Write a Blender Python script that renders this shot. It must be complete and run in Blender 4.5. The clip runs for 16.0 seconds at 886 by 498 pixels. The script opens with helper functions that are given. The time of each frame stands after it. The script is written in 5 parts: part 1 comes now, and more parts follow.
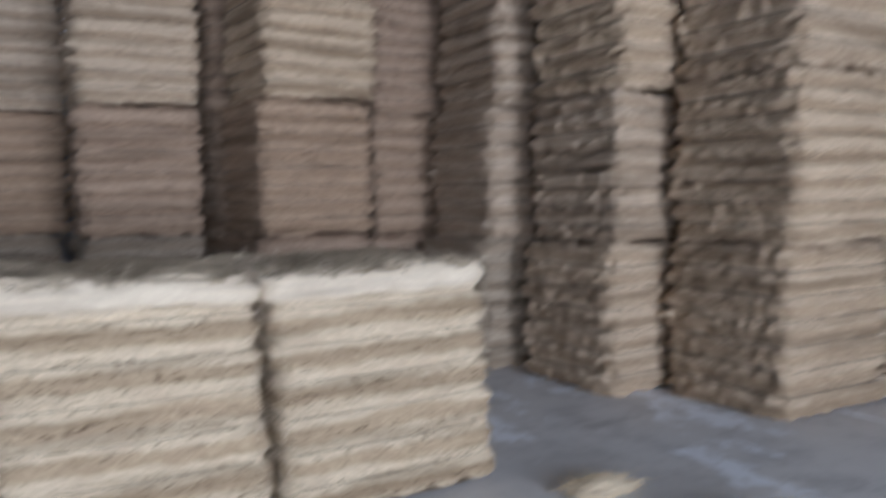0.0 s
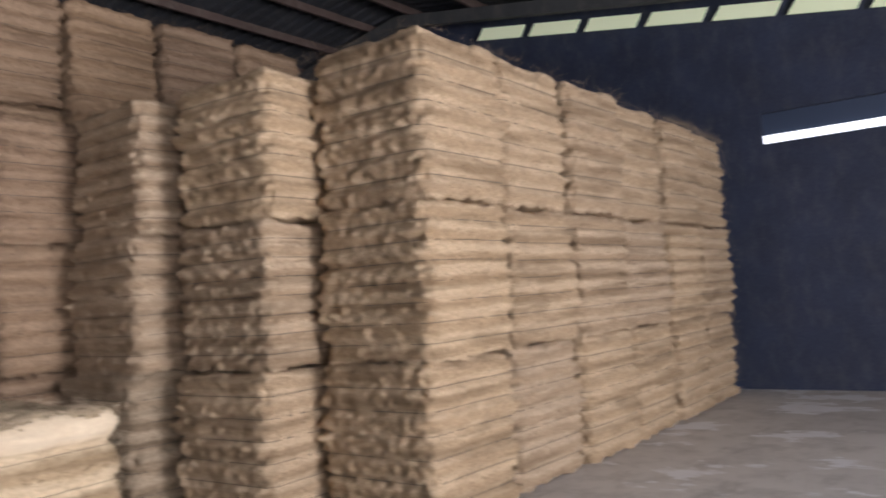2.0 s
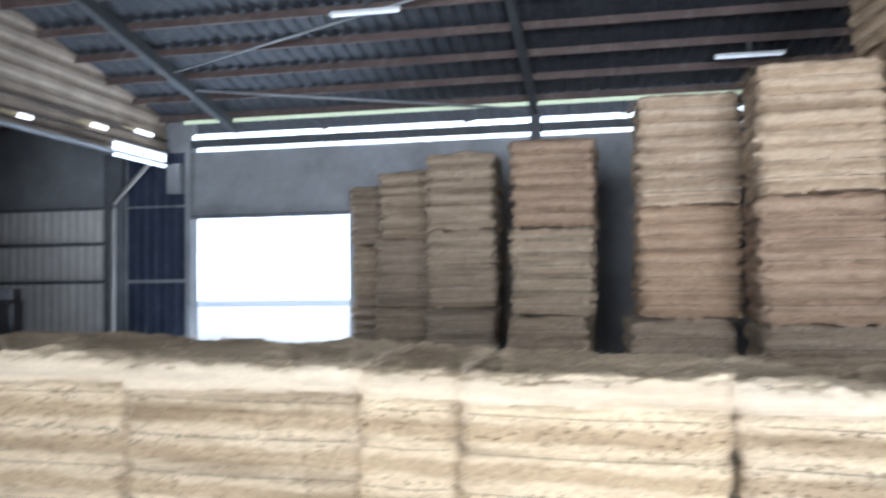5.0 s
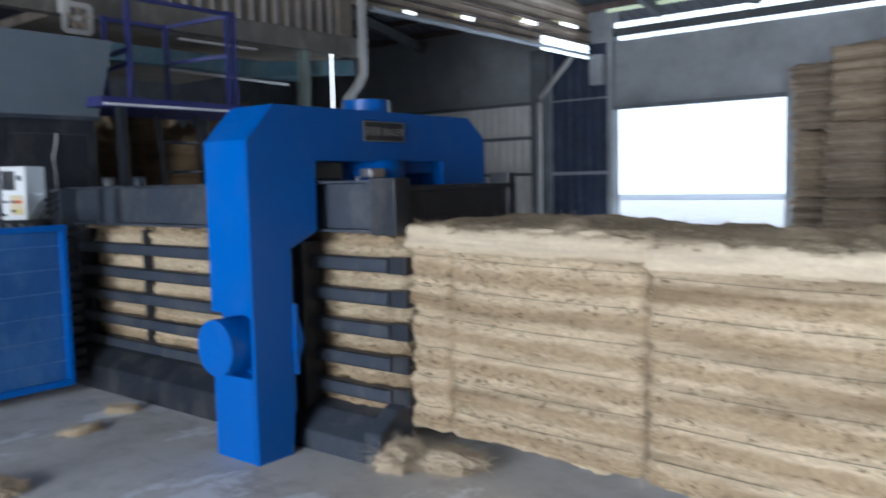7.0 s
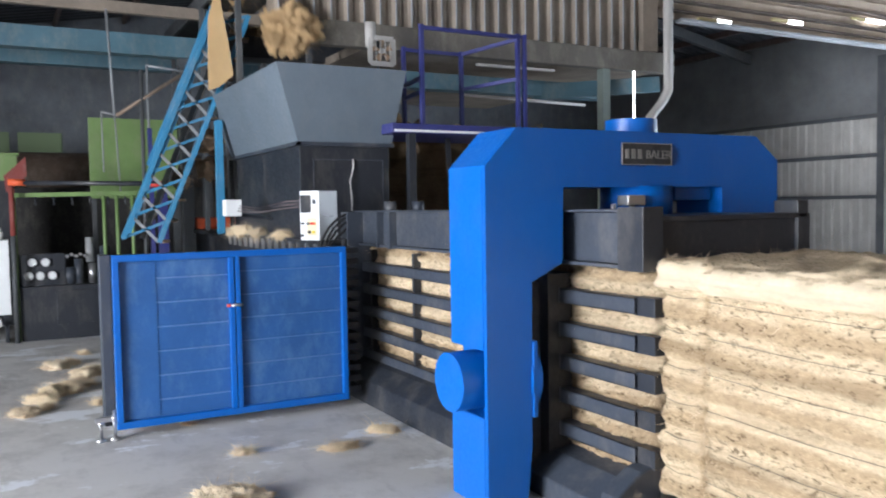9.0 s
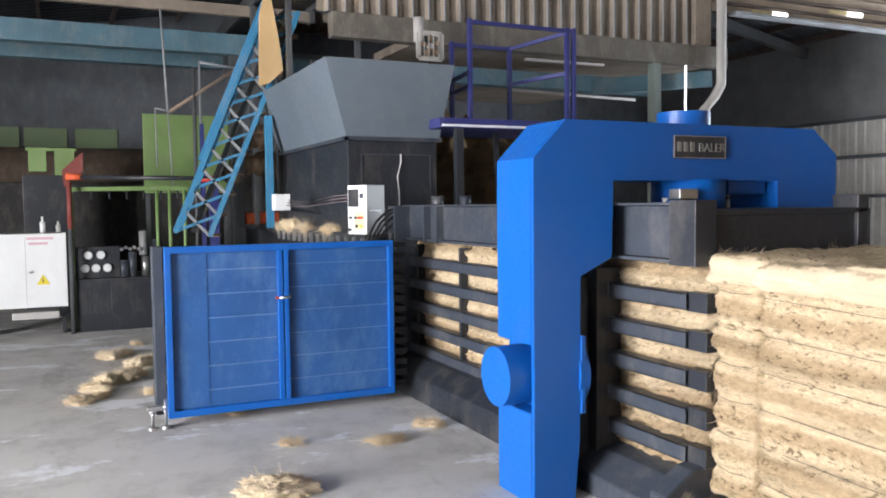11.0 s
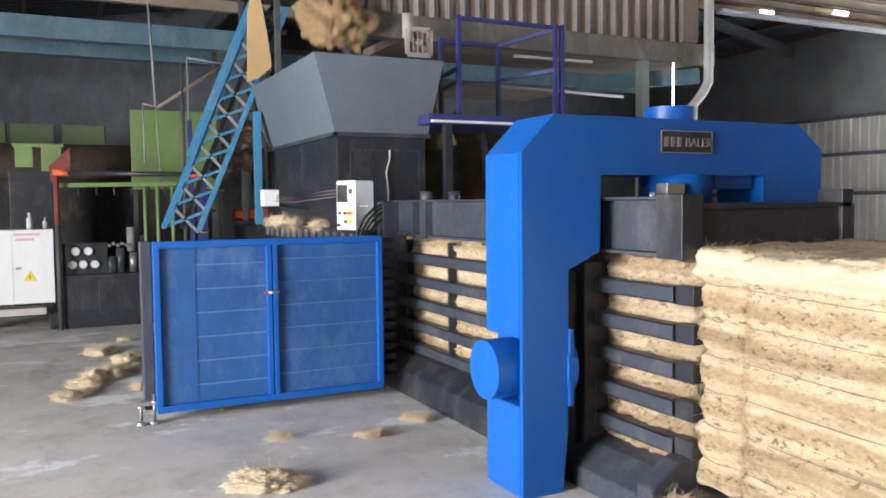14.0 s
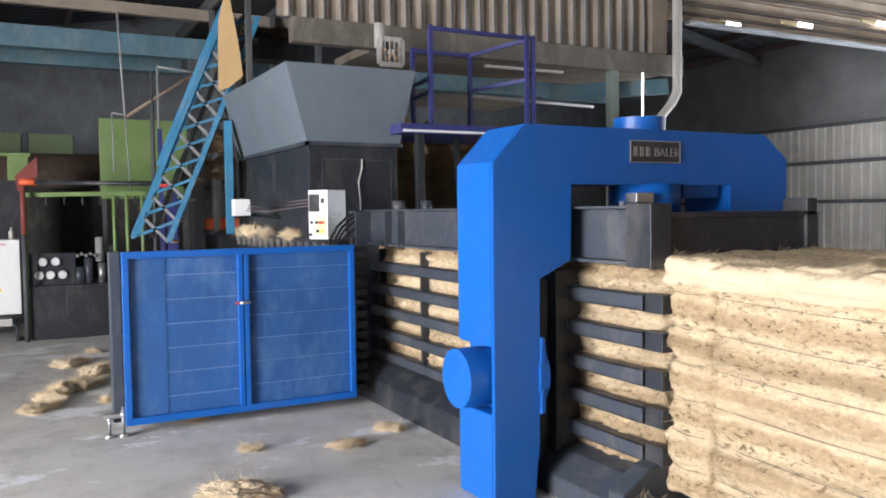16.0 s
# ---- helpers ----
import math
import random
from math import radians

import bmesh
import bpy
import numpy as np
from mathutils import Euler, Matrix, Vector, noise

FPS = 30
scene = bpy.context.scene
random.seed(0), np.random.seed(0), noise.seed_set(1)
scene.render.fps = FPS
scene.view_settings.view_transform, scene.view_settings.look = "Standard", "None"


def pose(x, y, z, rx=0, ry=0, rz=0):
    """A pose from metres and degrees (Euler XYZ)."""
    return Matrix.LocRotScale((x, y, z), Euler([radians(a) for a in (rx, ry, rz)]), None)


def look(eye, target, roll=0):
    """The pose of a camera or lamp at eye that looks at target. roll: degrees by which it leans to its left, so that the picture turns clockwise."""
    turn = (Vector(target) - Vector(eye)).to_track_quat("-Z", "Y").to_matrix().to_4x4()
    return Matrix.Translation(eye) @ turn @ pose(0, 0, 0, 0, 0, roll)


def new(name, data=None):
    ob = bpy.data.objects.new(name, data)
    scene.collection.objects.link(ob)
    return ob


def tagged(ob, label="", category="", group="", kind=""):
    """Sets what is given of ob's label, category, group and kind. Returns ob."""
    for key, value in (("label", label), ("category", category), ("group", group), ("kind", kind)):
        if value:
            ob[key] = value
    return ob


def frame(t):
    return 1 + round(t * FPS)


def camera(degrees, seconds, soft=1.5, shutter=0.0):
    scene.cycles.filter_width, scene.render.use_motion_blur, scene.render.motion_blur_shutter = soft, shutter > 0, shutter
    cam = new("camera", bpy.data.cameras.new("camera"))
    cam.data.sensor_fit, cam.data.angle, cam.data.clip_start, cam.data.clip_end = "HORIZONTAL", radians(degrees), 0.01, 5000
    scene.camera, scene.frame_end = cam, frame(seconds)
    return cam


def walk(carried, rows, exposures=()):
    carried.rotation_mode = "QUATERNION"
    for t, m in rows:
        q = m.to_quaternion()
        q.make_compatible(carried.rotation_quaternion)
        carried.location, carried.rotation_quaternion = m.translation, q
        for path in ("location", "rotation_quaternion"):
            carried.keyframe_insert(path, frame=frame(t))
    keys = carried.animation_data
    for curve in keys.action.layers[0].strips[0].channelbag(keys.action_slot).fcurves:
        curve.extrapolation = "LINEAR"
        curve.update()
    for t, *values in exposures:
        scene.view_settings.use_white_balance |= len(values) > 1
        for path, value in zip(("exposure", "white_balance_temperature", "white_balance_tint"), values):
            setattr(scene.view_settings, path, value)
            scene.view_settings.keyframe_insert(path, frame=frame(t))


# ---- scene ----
cam = camera(57.3, 16.0, 1.8, 0.6)
PATH = [
    (0, (4.434, -2.648, 1.427), (5.445, -0.929, 1.287), -1.2),
    (0.5, (4.501, -2.721, 1.508), (5.815, -1.216, 1.588), -1.2),
    (1, (4.535, -2.745, 1.539), (6.091, -1.494, 1.655), -2.4),
    (1.5, (4.558, -2.763, 1.507), (6.213, -1.645, 1.606), -3.0),
    (2, (4.527, -2.751, 1.506), (6.135, -1.567, 1.615), -3.8),
    (2.5, (4.483, -2.704, 1.551), (5.793, -1.206, 1.751), -3.9),
    (3, (4.406, -2.655, 1.576), (5.314, -0.894, 1.848), -3.7),
    (3.5, (4.343, -2.636, 1.563), (4.828, -0.719, 1.862), -3.6),
    (4, (4.325, -2.598, 1.575), (4.443, -0.619, 1.838), -3.2),
    (6.5, (3.382, -2.672, 1.482), (2.39, -0.949, 1.268), -0.2),
    (7, (3.373, -2.623, 1.481), (2.126, -1.068, 1.312), -1.3),
    (7.5, (3.481, -2.378, 1.489), (2.027, -1.013, 1.339), -1.1),
    (8, (3.464, -2.191, 1.501), (1.873, -0.99, 1.347), -1.1),
    (8.5, (3.362, -2.097, 1.515), (1.665, -1.049, 1.372), -1.1),
    (9, (3.359, -2.059, 1.518), (1.604, -1.106, 1.412), -0.9),
    (9.5, (3.34, -2.037, 1.522), (1.552, -1.145, 1.445), -0.9),
    (12, (3.339, -2.066, 1.473), (1.53, -1.221, 1.353), -0.7),
    (12.5, (3.343, -2.065, 1.471), (1.538, -1.212, 1.346), -0.7),
    (13, (3.35, -2.066, 1.478), (1.549, -1.207, 1.346), -0.7),
    (13.5, (3.354, -2.062, 1.472), (1.558, -1.192, 1.34), -0.6),
    (14, (3.355, -2.064, 1.475), (1.561, -1.188, 1.359), -0.6),
    (14.5, (3.355, -2.07, 1.475), (1.566, -1.182, 1.377), -0.6),
    (15, (3.36, -2.066, 1.473), (1.581, -1.157, 1.373), -0.7),
    (15.5, (3.364, -2.065, 1.476), (1.592, -1.143, 1.377), -0.7),
    (16, (3.368, -2.064, 1.478), (1.603, -1.128, 1.383), -0.7),
]
walk(cam, [(t, look(eye, target, roll)) for t, eye, target, roll in PATH],
     [(0.0, -0.92, 5100, 12), (0.5, -0.58, 4800, 11), (0.9, -0.4, 4650, 11), (1.4, -0.35, 5600, 20), (2.0, -0.6, 6250, 19), (2.4, -0.85, 7100, 22), (3.0, -0.38, 5450, 13), (4.0, 0.0, 5200, 10),
      (5.2, -0.15, 5400, 10), (6.4, -0.75, 5150, 9), (7.5, 0.0, 5650, 9), (9.0, 0.6, 5800, 11), (12.0, 0.68, 6300, 13), (16.0, 0.64, 6250, 13)])

# ---- light and exposure ----
world = bpy.data.worlds.new("world")
scene.world = world
world.use_nodes = True
wn = world.node_tree
sky = wn.nodes.new("ShaderNodeTexSky")
sky.sky_type, sky.sun_disc = "NISHITA", False
sky.sun_elevation, sky.sun_rotation = radians(62), radians(8)
wn.links.new(sky.outputs["Color"], wn.nodes["Background"].inputs["Color"])
wn.nodes["Background"].inputs["Strength"].default_value = 0.12

sun = new("sun", bpy.data.lights.new("sun", "SUN"))
sun.data.energy, sun.data.angle, sun.data.color = 4.5, radians(0.6), (1, 0.96, 0.9)
sun.matrix_world = look((2, 30, 56), (0, 0, 0))


def opening_light(name, w, h, watts, m, colour):
    li = bpy.data.lights.new(name, "AREA")
    li.shape, li.size, li.size_y, li.energy, li.color = "RECTANGLE", w, h, watts, colour
    ob = new(name, li)
    ob.matrix_world = m
    return ob


# daylight by the gateway and two assumed bays behind the camera, placed for brightness
opening_light("open_side_light", 4.4, 3.3, 1550, look((1.6, -9.3, 1.75), (1.6, 0, 1.75)), (1.0, 0.98, 0.95))
opening_light("open_bay_light", 3.2, 3.3, 1900, look((6.8, -9.3, 1.75), (6.8, 0, 1.75)), (1.0, 0.98, 0.96))
opening_light("gateway_light", 3.3, 2.7, 450, look((-2.6, 12.5, 1.4), (-2.6, 0, 1.2)), (0.85, 0.93, 1.0))


# ---- materials ----
def nodes_of(name):
    m = bpy.data.materials.new(name)
    m.use_nodes = True
    return m, m.node_tree, m.node_tree.nodes["Principled BSDF"]


def noise_tex(t, scale, detail=4.0, rough=0.6, coord=None, stretch=None):
    n = t.nodes.new("ShaderNodeTexNoise")
    n.inputs["Scale"].default_value, n.inputs["Detail"].default_value = scale, detail
    n.inputs["Roughness"].default_value = rough
    if coord is not None:
        if stretch:
            mp = t.nodes.new("ShaderNodeMapping")
            mp.inputs["Scale"].default_value = stretch
            t.links.new(coord, mp.inputs["Vector"])
            coord = mp.outputs["Vector"]
        t.links.new(coord, n.inputs["Vector"])
    return n.outputs["Fac"]


def ramp(t, fac, stops):
    r = t.nodes.new("ShaderNodeValToRGB")
    e = r.color_ramp.elements
    for i, (p, c) in enumerate(stops):
        k = e[i] if i < 2 else e.new(p)
        k.position, k.color = p, (*c, 1)
    t.links.new(fac, r.inputs["Fac"])
    return r.outputs["Color"]


def mix(t, a, b, fac, mode="MIX"):
    n = t.nodes.new("ShaderNodeMix")
    n.data_type, n.blend_type = "RGBA", mode
    for sock, v in ((n.inputs["Factor"], fac), (n.inputs["A"], a), (n.inputs["B"], b)):
        if isinstance(v, (int, float)):
            sock.default_value = v
        elif isinstance(v, tuple):
            sock.default_value = (*v, 1)
        else:
            t.links.new(v, sock)
    return n.outputs["Result"]


def bump(t, bsdf, height, strength, dist=0.01):
    b = t.nodes.new("ShaderNodeBump")
    b.inputs["Strength"].default_value, b.inputs["Distance"].default_value = strength, dist
    t.links.new(height, b.inputs["Height"])
    t.links.new(b.outputs["Normal"], bsdf.inputs["Normal"])


def painted(name, colour, rough=0.4, metal=0.0, wear=0.25, dust=(0.35, 0.31, 0.25), dust_amount=0.25):
    """Paint on steel: tone drift, dusty film, small scuffs."""
    m, t, b = nodes_of(name)
    co = t.nodes.new("ShaderNodeTexCoord").outputs["Object"]
    big = noise_tex(t, 1.7, 5, 0.6, co)
    fine = noise_tex(t, 38, 4, 0.7, co)
    dark = tuple(c * (1 - wear) for c in colour)
    c = ramp(t, big, [(0.3, dark), (0.7, colour)])
    film = ramp(t, noise_tex(t, 5, 6, 0.75, co, (1, 1, 0.5)), [(0.48, (0, 0, 0)), (0.8, (dust_amount,) * 3)])
    c = mix(t, c, dust, film)
    t.links.new(c, b.inputs["Base Color"])
    r = ramp(t, fine, [(0.3, (rough * 0.8,) * 3), (0.7, (min(1, rough * 1.35),) * 3)])
    t.links.new(r, b.inputs["Roughness"])
    b.inputs["Metallic"].default_value = metal
    bump(t, b, fine, 0.08, 0.004)
    return m


def fibre_mat(name, light, dark, stain, flecks=0.0, layers=0.0, period=0.152):
    """Pressed coconut fibre: short strands, layers, brown flecks, tone from bale to bale."""
    m, t, b = nodes_of(name)
    tc = t.nodes.new("ShaderNodeTexCoord").outputs["Object"]
    info = t.nodes.new("ShaderNodeObjectInfo")
    add = t.nodes.new("ShaderNodeVectorMath")
    add.operation = "ADD"
    sc = t.nodes.new("ShaderNodeVectorMath")
    sc.operation = "SCALE"
    sc.inputs[3].default_value = 40
    cmb = t.nodes.new("ShaderNodeCombineXYZ")
    for k in range(3):
        t.links.new(info.outputs["Random"], cmb.inputs[k])
    t.links.new(cmb.outputs[0], sc.inputs[0])
    t.links.new(tc, add.inputs[0])
    t.links.new(sc.outputs[0], add.inputs[1])
    co = add.outputs[0]
    strands = noise_tex(t, 30, 8, 0.82, co, (1, 1, 1.9))
    patch = noise_tex(t, 6.0, 6, 0.7, co, (1, 1, 1.6))
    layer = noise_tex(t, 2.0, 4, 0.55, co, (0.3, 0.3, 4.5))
    c = ramp(t, strands, [(0.33, tuple(0.3 * a + 0.7 * d for a, d in zip(light, dark))), (0.5, tuple(0.62 * a + 0.38 * d for a, d in zip(light, dark))), (0.66, light)])
    c = mix(t, c, stain, ramp(t, patch, [(0.48, (0, 0, 0)), (0.68, (0.75, 0.75, 0.75))]))
    # random browner streaks along the layers; fibre tone and groove shade in one
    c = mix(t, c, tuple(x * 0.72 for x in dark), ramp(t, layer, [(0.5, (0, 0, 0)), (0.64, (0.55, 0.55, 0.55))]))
    if flecks:
        # short brown husk flecks, gathered in bands
        chip = ramp(t, noise_tex(t, 42, 6, 0.75, co, (0.55, 1, 1.2)), [(0.54, (0, 0, 0)), (0.62, (flecks,) * 3)])
        where = ramp(t, noise_tex(t, 2.2, 4, 0.6, co, (0.45, 0.45, 4.2)), [(0.4, (0.12,) * 3), (0.56, (1, 1, 1))])
        c = mix(t, c, tuple(x * 0.55 for x in dark), mix(t, chip, where, 1.0, "MULTIPLY"))
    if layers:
        # pressed layers: pale fluff, browner bands beside each wire with groove shade coloured in
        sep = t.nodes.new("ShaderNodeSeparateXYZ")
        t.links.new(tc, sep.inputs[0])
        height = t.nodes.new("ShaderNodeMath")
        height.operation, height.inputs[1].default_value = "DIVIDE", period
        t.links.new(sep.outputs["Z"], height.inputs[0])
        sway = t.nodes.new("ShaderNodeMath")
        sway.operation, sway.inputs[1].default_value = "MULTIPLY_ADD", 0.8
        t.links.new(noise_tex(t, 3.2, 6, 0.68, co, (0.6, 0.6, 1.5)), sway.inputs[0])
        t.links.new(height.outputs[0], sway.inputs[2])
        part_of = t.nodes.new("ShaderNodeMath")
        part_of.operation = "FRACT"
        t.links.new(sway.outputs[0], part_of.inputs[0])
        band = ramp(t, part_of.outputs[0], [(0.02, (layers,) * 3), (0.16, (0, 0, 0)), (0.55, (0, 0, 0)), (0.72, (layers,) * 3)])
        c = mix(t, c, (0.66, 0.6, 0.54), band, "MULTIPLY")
    tone = ramp(t, info.outputs["Random"], [(0.0, (0.92, 0.91, 0.92)), (0.5, (1.0, 0.98, 0.95)), (1.0, (1.05, 1.02, 0.96))])
    c = mix(t, c, tone, 1.0, "MULTIPLY")
    t.links.new(c, b.inputs["Base Color"])
    b.inputs["Roughness"].default_value = 0.95
    b.inputs["Specular IOR Level"].default_value = 0.12
    bump(t, b, noise_tex(t, 60, 8, 0.85, co, (1, 1, 2.2)), 0.9, 0.02)
    return m


def concrete(name):
    m, t, b = nodes_of(name)
    co = t.nodes.new("ShaderNodeTexCoord").outputs["Object"]
    big = noise_tex(t, 0.35, 6, 0.6, co)
    mid = noise_tex(t, 2.3, 7, 0.7, co)
    c = ramp(t, big, [(0.3, (0.53, 0.51, 0.485)), (0.7, (0.68, 0.655, 0.62))])
    c = mix(t, c, (0.37, 0.355, 0.34), ramp(t, mid, [(0.47, (0, 0, 0)), (0.68, (0.7, 0.7, 0.7))]))
    # pale worn patches
    c = mix(t, c, (0.82, 0.83, 0.85), ramp(t, noise_tex(t, 1.05, 9, 0.68, co, (1.4, 0.8, 1)), [(0.55, (0, 0, 0)), (0.585, (0.9, 0.9, 0.9))]))
    # damp-dark drag marks
    c = mix(t, c, (0.24, 0.23, 0.22), ramp(t, noise_tex(t, 0.9, 9, 0.72, co, (0.6, 1.7, 1)), [(0.56, (0, 0, 0)), (0.66, (0.5, 0.5, 0.5))]))
    # scattered short fibres and dust
    c = mix(t, c, (0.42, 0.33, 0.2), ramp(t, noise_tex(t, 17, 6, 0.8, co), [(0.6, (0, 0, 0)), (0.78, (0.6, 0.6, 0.6))]))
    t.links.new(c, b.inputs["Base Color"])
    t.links.new(ramp(t, mid, [(0.3, (0.55,) * 3), (0.7, (0.85,) * 3)]), b.inputs["Roughness"])
    bump(t, b, noise_tex(t, 30, 6, 0.7, co), 0.25, 0.006)
    return m


def glow(name, colour, strength):
    m, t, b = nodes_of(name)
    b.inputs["Base Color"].default_value = (*colour, 1)
    b.inputs["Emission Color"].default_value = (*colour, 1)
    b.inputs["Emission Strength"].default_value = strength
    return m


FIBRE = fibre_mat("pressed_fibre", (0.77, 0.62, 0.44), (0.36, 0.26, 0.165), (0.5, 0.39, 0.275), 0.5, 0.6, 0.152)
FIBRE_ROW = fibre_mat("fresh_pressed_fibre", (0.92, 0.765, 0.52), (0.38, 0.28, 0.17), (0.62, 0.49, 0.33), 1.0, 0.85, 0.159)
FIBRE_DULL = fibre_mat("dull_fibre", (0.57, 0.465, 0.345), (0.24, 0.185, 0.125), (0.35, 0.285, 0.21), 0.6, 0.5, 0.155)
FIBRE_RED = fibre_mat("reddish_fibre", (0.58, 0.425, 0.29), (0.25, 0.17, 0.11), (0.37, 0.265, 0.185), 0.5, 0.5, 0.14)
FIBRE_PALE = fibre_mat("fluffy_fibre", (0.93, 0.8, 0.58), (0.68, 0.54, 0.37), (0.8, 0.66, 0.46))
# paler blue for the thin gate ribs
BLUE_RIB = painted("pale_blue_edge", (0.12, 0.21, 0.45), 0.5, 0, 0.2)
BLUE = painted("blue_paint", (0.003, 0.093, 0.385), 0.38, 0, 0.06, dust_amount=0.05)
BLUE_GATE = painted("dusty_blue_paint", (0.02, 0.095, 0.29), 0.5, 0, 0.3, (0.15, 0.26, 0.42), 0.5)
BLUE_DARK = painted("dark_blue_paint", (0.03, 0.035, 0.16), 0.45, 0, 0.2, dust_amount=0.15)
# dusty black and charcoal, both raised a little to include veiling glare
BLACK = painted("black_paint", (0.021, 0.024, 0.031), 0.42, 0, 0.3, dust_amount=0.2)
CHARCOAL = painted("charcoal_paint", (0.042, 0.05, 0.066), 0.42, 0, 0.25, dust_amount=0.25)
HOPPER_GREY = painted("grey_paint", (0.13, 0.16, 0.19), 0.5, 0, 0.2, dust_amount=0.12)
WHITE = painted("white_paint", (0.75, 0.76, 0.75), 0.45, 0, 0.08, dust_amount=0.12)
STEEL = painted("bare_steel", (0.55, 0.55, 0.55), 0.35, 0.9, 0.2, dust_amount=0.1)
GALV = painted("galvanised_sheet", (0.33, 0.34, 0.35), 0.6, 0.2, 0.35, dust_amount=0.4)
# paler than GALV, with the haze over the far cladding mixed into the colour
GALV_PALE = painted("pale_galvanised_sheet", (0.66, 0.64, 0.6), 0.6, 0.0, 0.25, dust_amount=0.3)
GALV_DARK = painted("weathered_sheet", (0.145, 0.155, 0.168), 0.75, 0.1, 0.4, dust_amount=0.3)
# dark blue sheet, its blue raised to colour in haze before the gable
NIGHT_SHEET = painted("dark_blue_sheet", (0.028, 0.039, 0.075), 0.7, 0.1, 0.3, dust_amount=0.12)
BROWN_SHEET = painted("rusty_sheet", (0.28, 0.23, 0.18), 0.8, 0, 0.45, dust_amount=0.4)
# BROWN_SHEET made lighter in place of light on the roof edge
BROWN_SHEET_LIT = painted("rusty_sheet_lit", (0.46, 0.37, 0.28), 0.8, 0, 0.4, dust_amount=0.4)
RUST_DARK = painted("dark_rust", (0.09, 0.065, 0.05), 0.8, 0, 0.4, dust_amount=0.2)
YELLOW_SHEET = painted("yellowed_sheet", (0.5, 0.42, 0.2), 0.6, 0, 0.3, dust_amount=0.3)
RUSTY_PIPE = painted("rusty_pipe", (0.3, 0.22, 0.16), 0.7, 0.2, 0.35, dust_amount=0.4)
PURLIN = painted("primer_steel", (0.11, 0.075, 0.064), 0.7, 0, 0.35, dust_amount=0.3)
RAFTER = painted("grey_steel", (0.075, 0.08, 0.085), 0.6, 0.1, 0.3, dust_amount=0.2)
TEAL = painted("teal_paint", (0.085, 0.17, 0.215), 0.5, 0, 0.35, dust_amount=0.45)
CYAN = painted("light_blue_paint", (0.05, 0.24, 0.42), 0.55, 0, 0.3, dust_amount=0.45)
GREEN = painted("green_paint", (0.2, 0.31, 0.1), 0.5, 0, 0.3, dust_amount=0.35)
ORANGE = painted("orange_paint", (0.8, 0.13, 0.04), 0.5, 0, 0.2, dust_amount=0.15)
RED_DULL = painted("faded_red_paint", (0.24, 0.05, 0.04), 0.6, 0, 0.3, dust_amount=0.4)
RED = painted("red_paint", (0.5, 0.04, 0.03), 0.5, 0, 0.2)
YELLOW = painted("yellow_paint", (0.75, 0.6, 0.05), 0.5, 0, 0.1)
PLY = painted("plywood", (0.62, 0.42, 0.2), 0.7, 0, 0.2, dust_amount=0.2)
PVC = painted("grey_pvc", (0.5, 0.48, 0.45), 0.5, 0, 0.2, dust_amount=0.2)
RUBBER = painted("black_rubber", (0.012, 0.012, 0.013), 0.6, 0, 0.2)
CONCRETE = concrete("worn_concrete")
EARTH = painted("yard_concrete", (0.72, 0.71, 0.69), 0.9, 0, 0.15)
LIGHT_STRIP = glow("daylit_translucent_sheet", (0.7, 0.78, 0.52), 0.4)
WHITE_STRIP = glow("daylit_gap", (0.92, 0.97, 1.0), 2.6)
# dim green glow of the end wall panes
GREENISH_PANE = glow("greenish_pane", (0.12, 0.16, 0.08), 0.12)
BRIGHT_GLOW = glow("bright_glow", (1.0, 0.97, 0.92), 4)
WIRE = painted("dull_wire", (0.1, 0.085, 0.07), 0.5, 0.5, 0.2)


# ---- mesh helpers ----
def link(name, bm, mat, parent=None, label="", smooth=False, m=None):
    me = bpy.data.meshes.new(name)
    bmesh.ops.recalc_face_normals(bm, faces=bm.faces[:])
    bm.to_mesh(me)
    bm.free()
    for mt in (mat if isinstance(mat, (list, tuple)) else [mat]):
        me.materials.append(mt)
    if smooth:
        me.polygons.foreach_set("use_smooth", [True] * len(me.polygons))
    ob = new(name, me)
    if parent is not None:
        ob.parent = parent
    if m is not None:
        ob.matrix_basis = m
    if label:
        tagged(ob, label)
    return ob


def part(name, bm, mat, parent, label="", smooth=False):
    return link(name, bm, mat, parent, label, smooth)


def empty(name, label, category, m=None, group="", kind=""):
    ob = new(name)
    ob.empty_display_size = 0.1
    if m is not None:
        ob.matrix_basis = m
    return tagged(ob, label, category, group, kind)


def bx(bm, x0, x1, y0, y1, z0, z1, bev=0.0):
    vs = [bm.verts.new((x, y, z)) for x in (x0, x1) for y in (y0, y1) for z in (z0, z1)]
    fs = [bm.faces.new([vs[i] for i in q]) for q in
          ((0, 1, 3, 2), (4, 6, 7, 5), (0, 4, 5, 1), (2, 3, 7, 6), (0, 2, 6, 4), (1, 5, 7, 3))]
    if bev:
        es = list({e for f in fs for e in f.edges})
        bmesh.ops.bevel(bm, geom=es, offset=bev, segments=2, affect="EDGES", profile=0.6)


def box(x0, x1, y0, y1, z0, z1, bev=0.006):
    bm = bmesh.new()
    bx(bm, x0, x1, y0, y1, z0, z1, bev)
    return bm


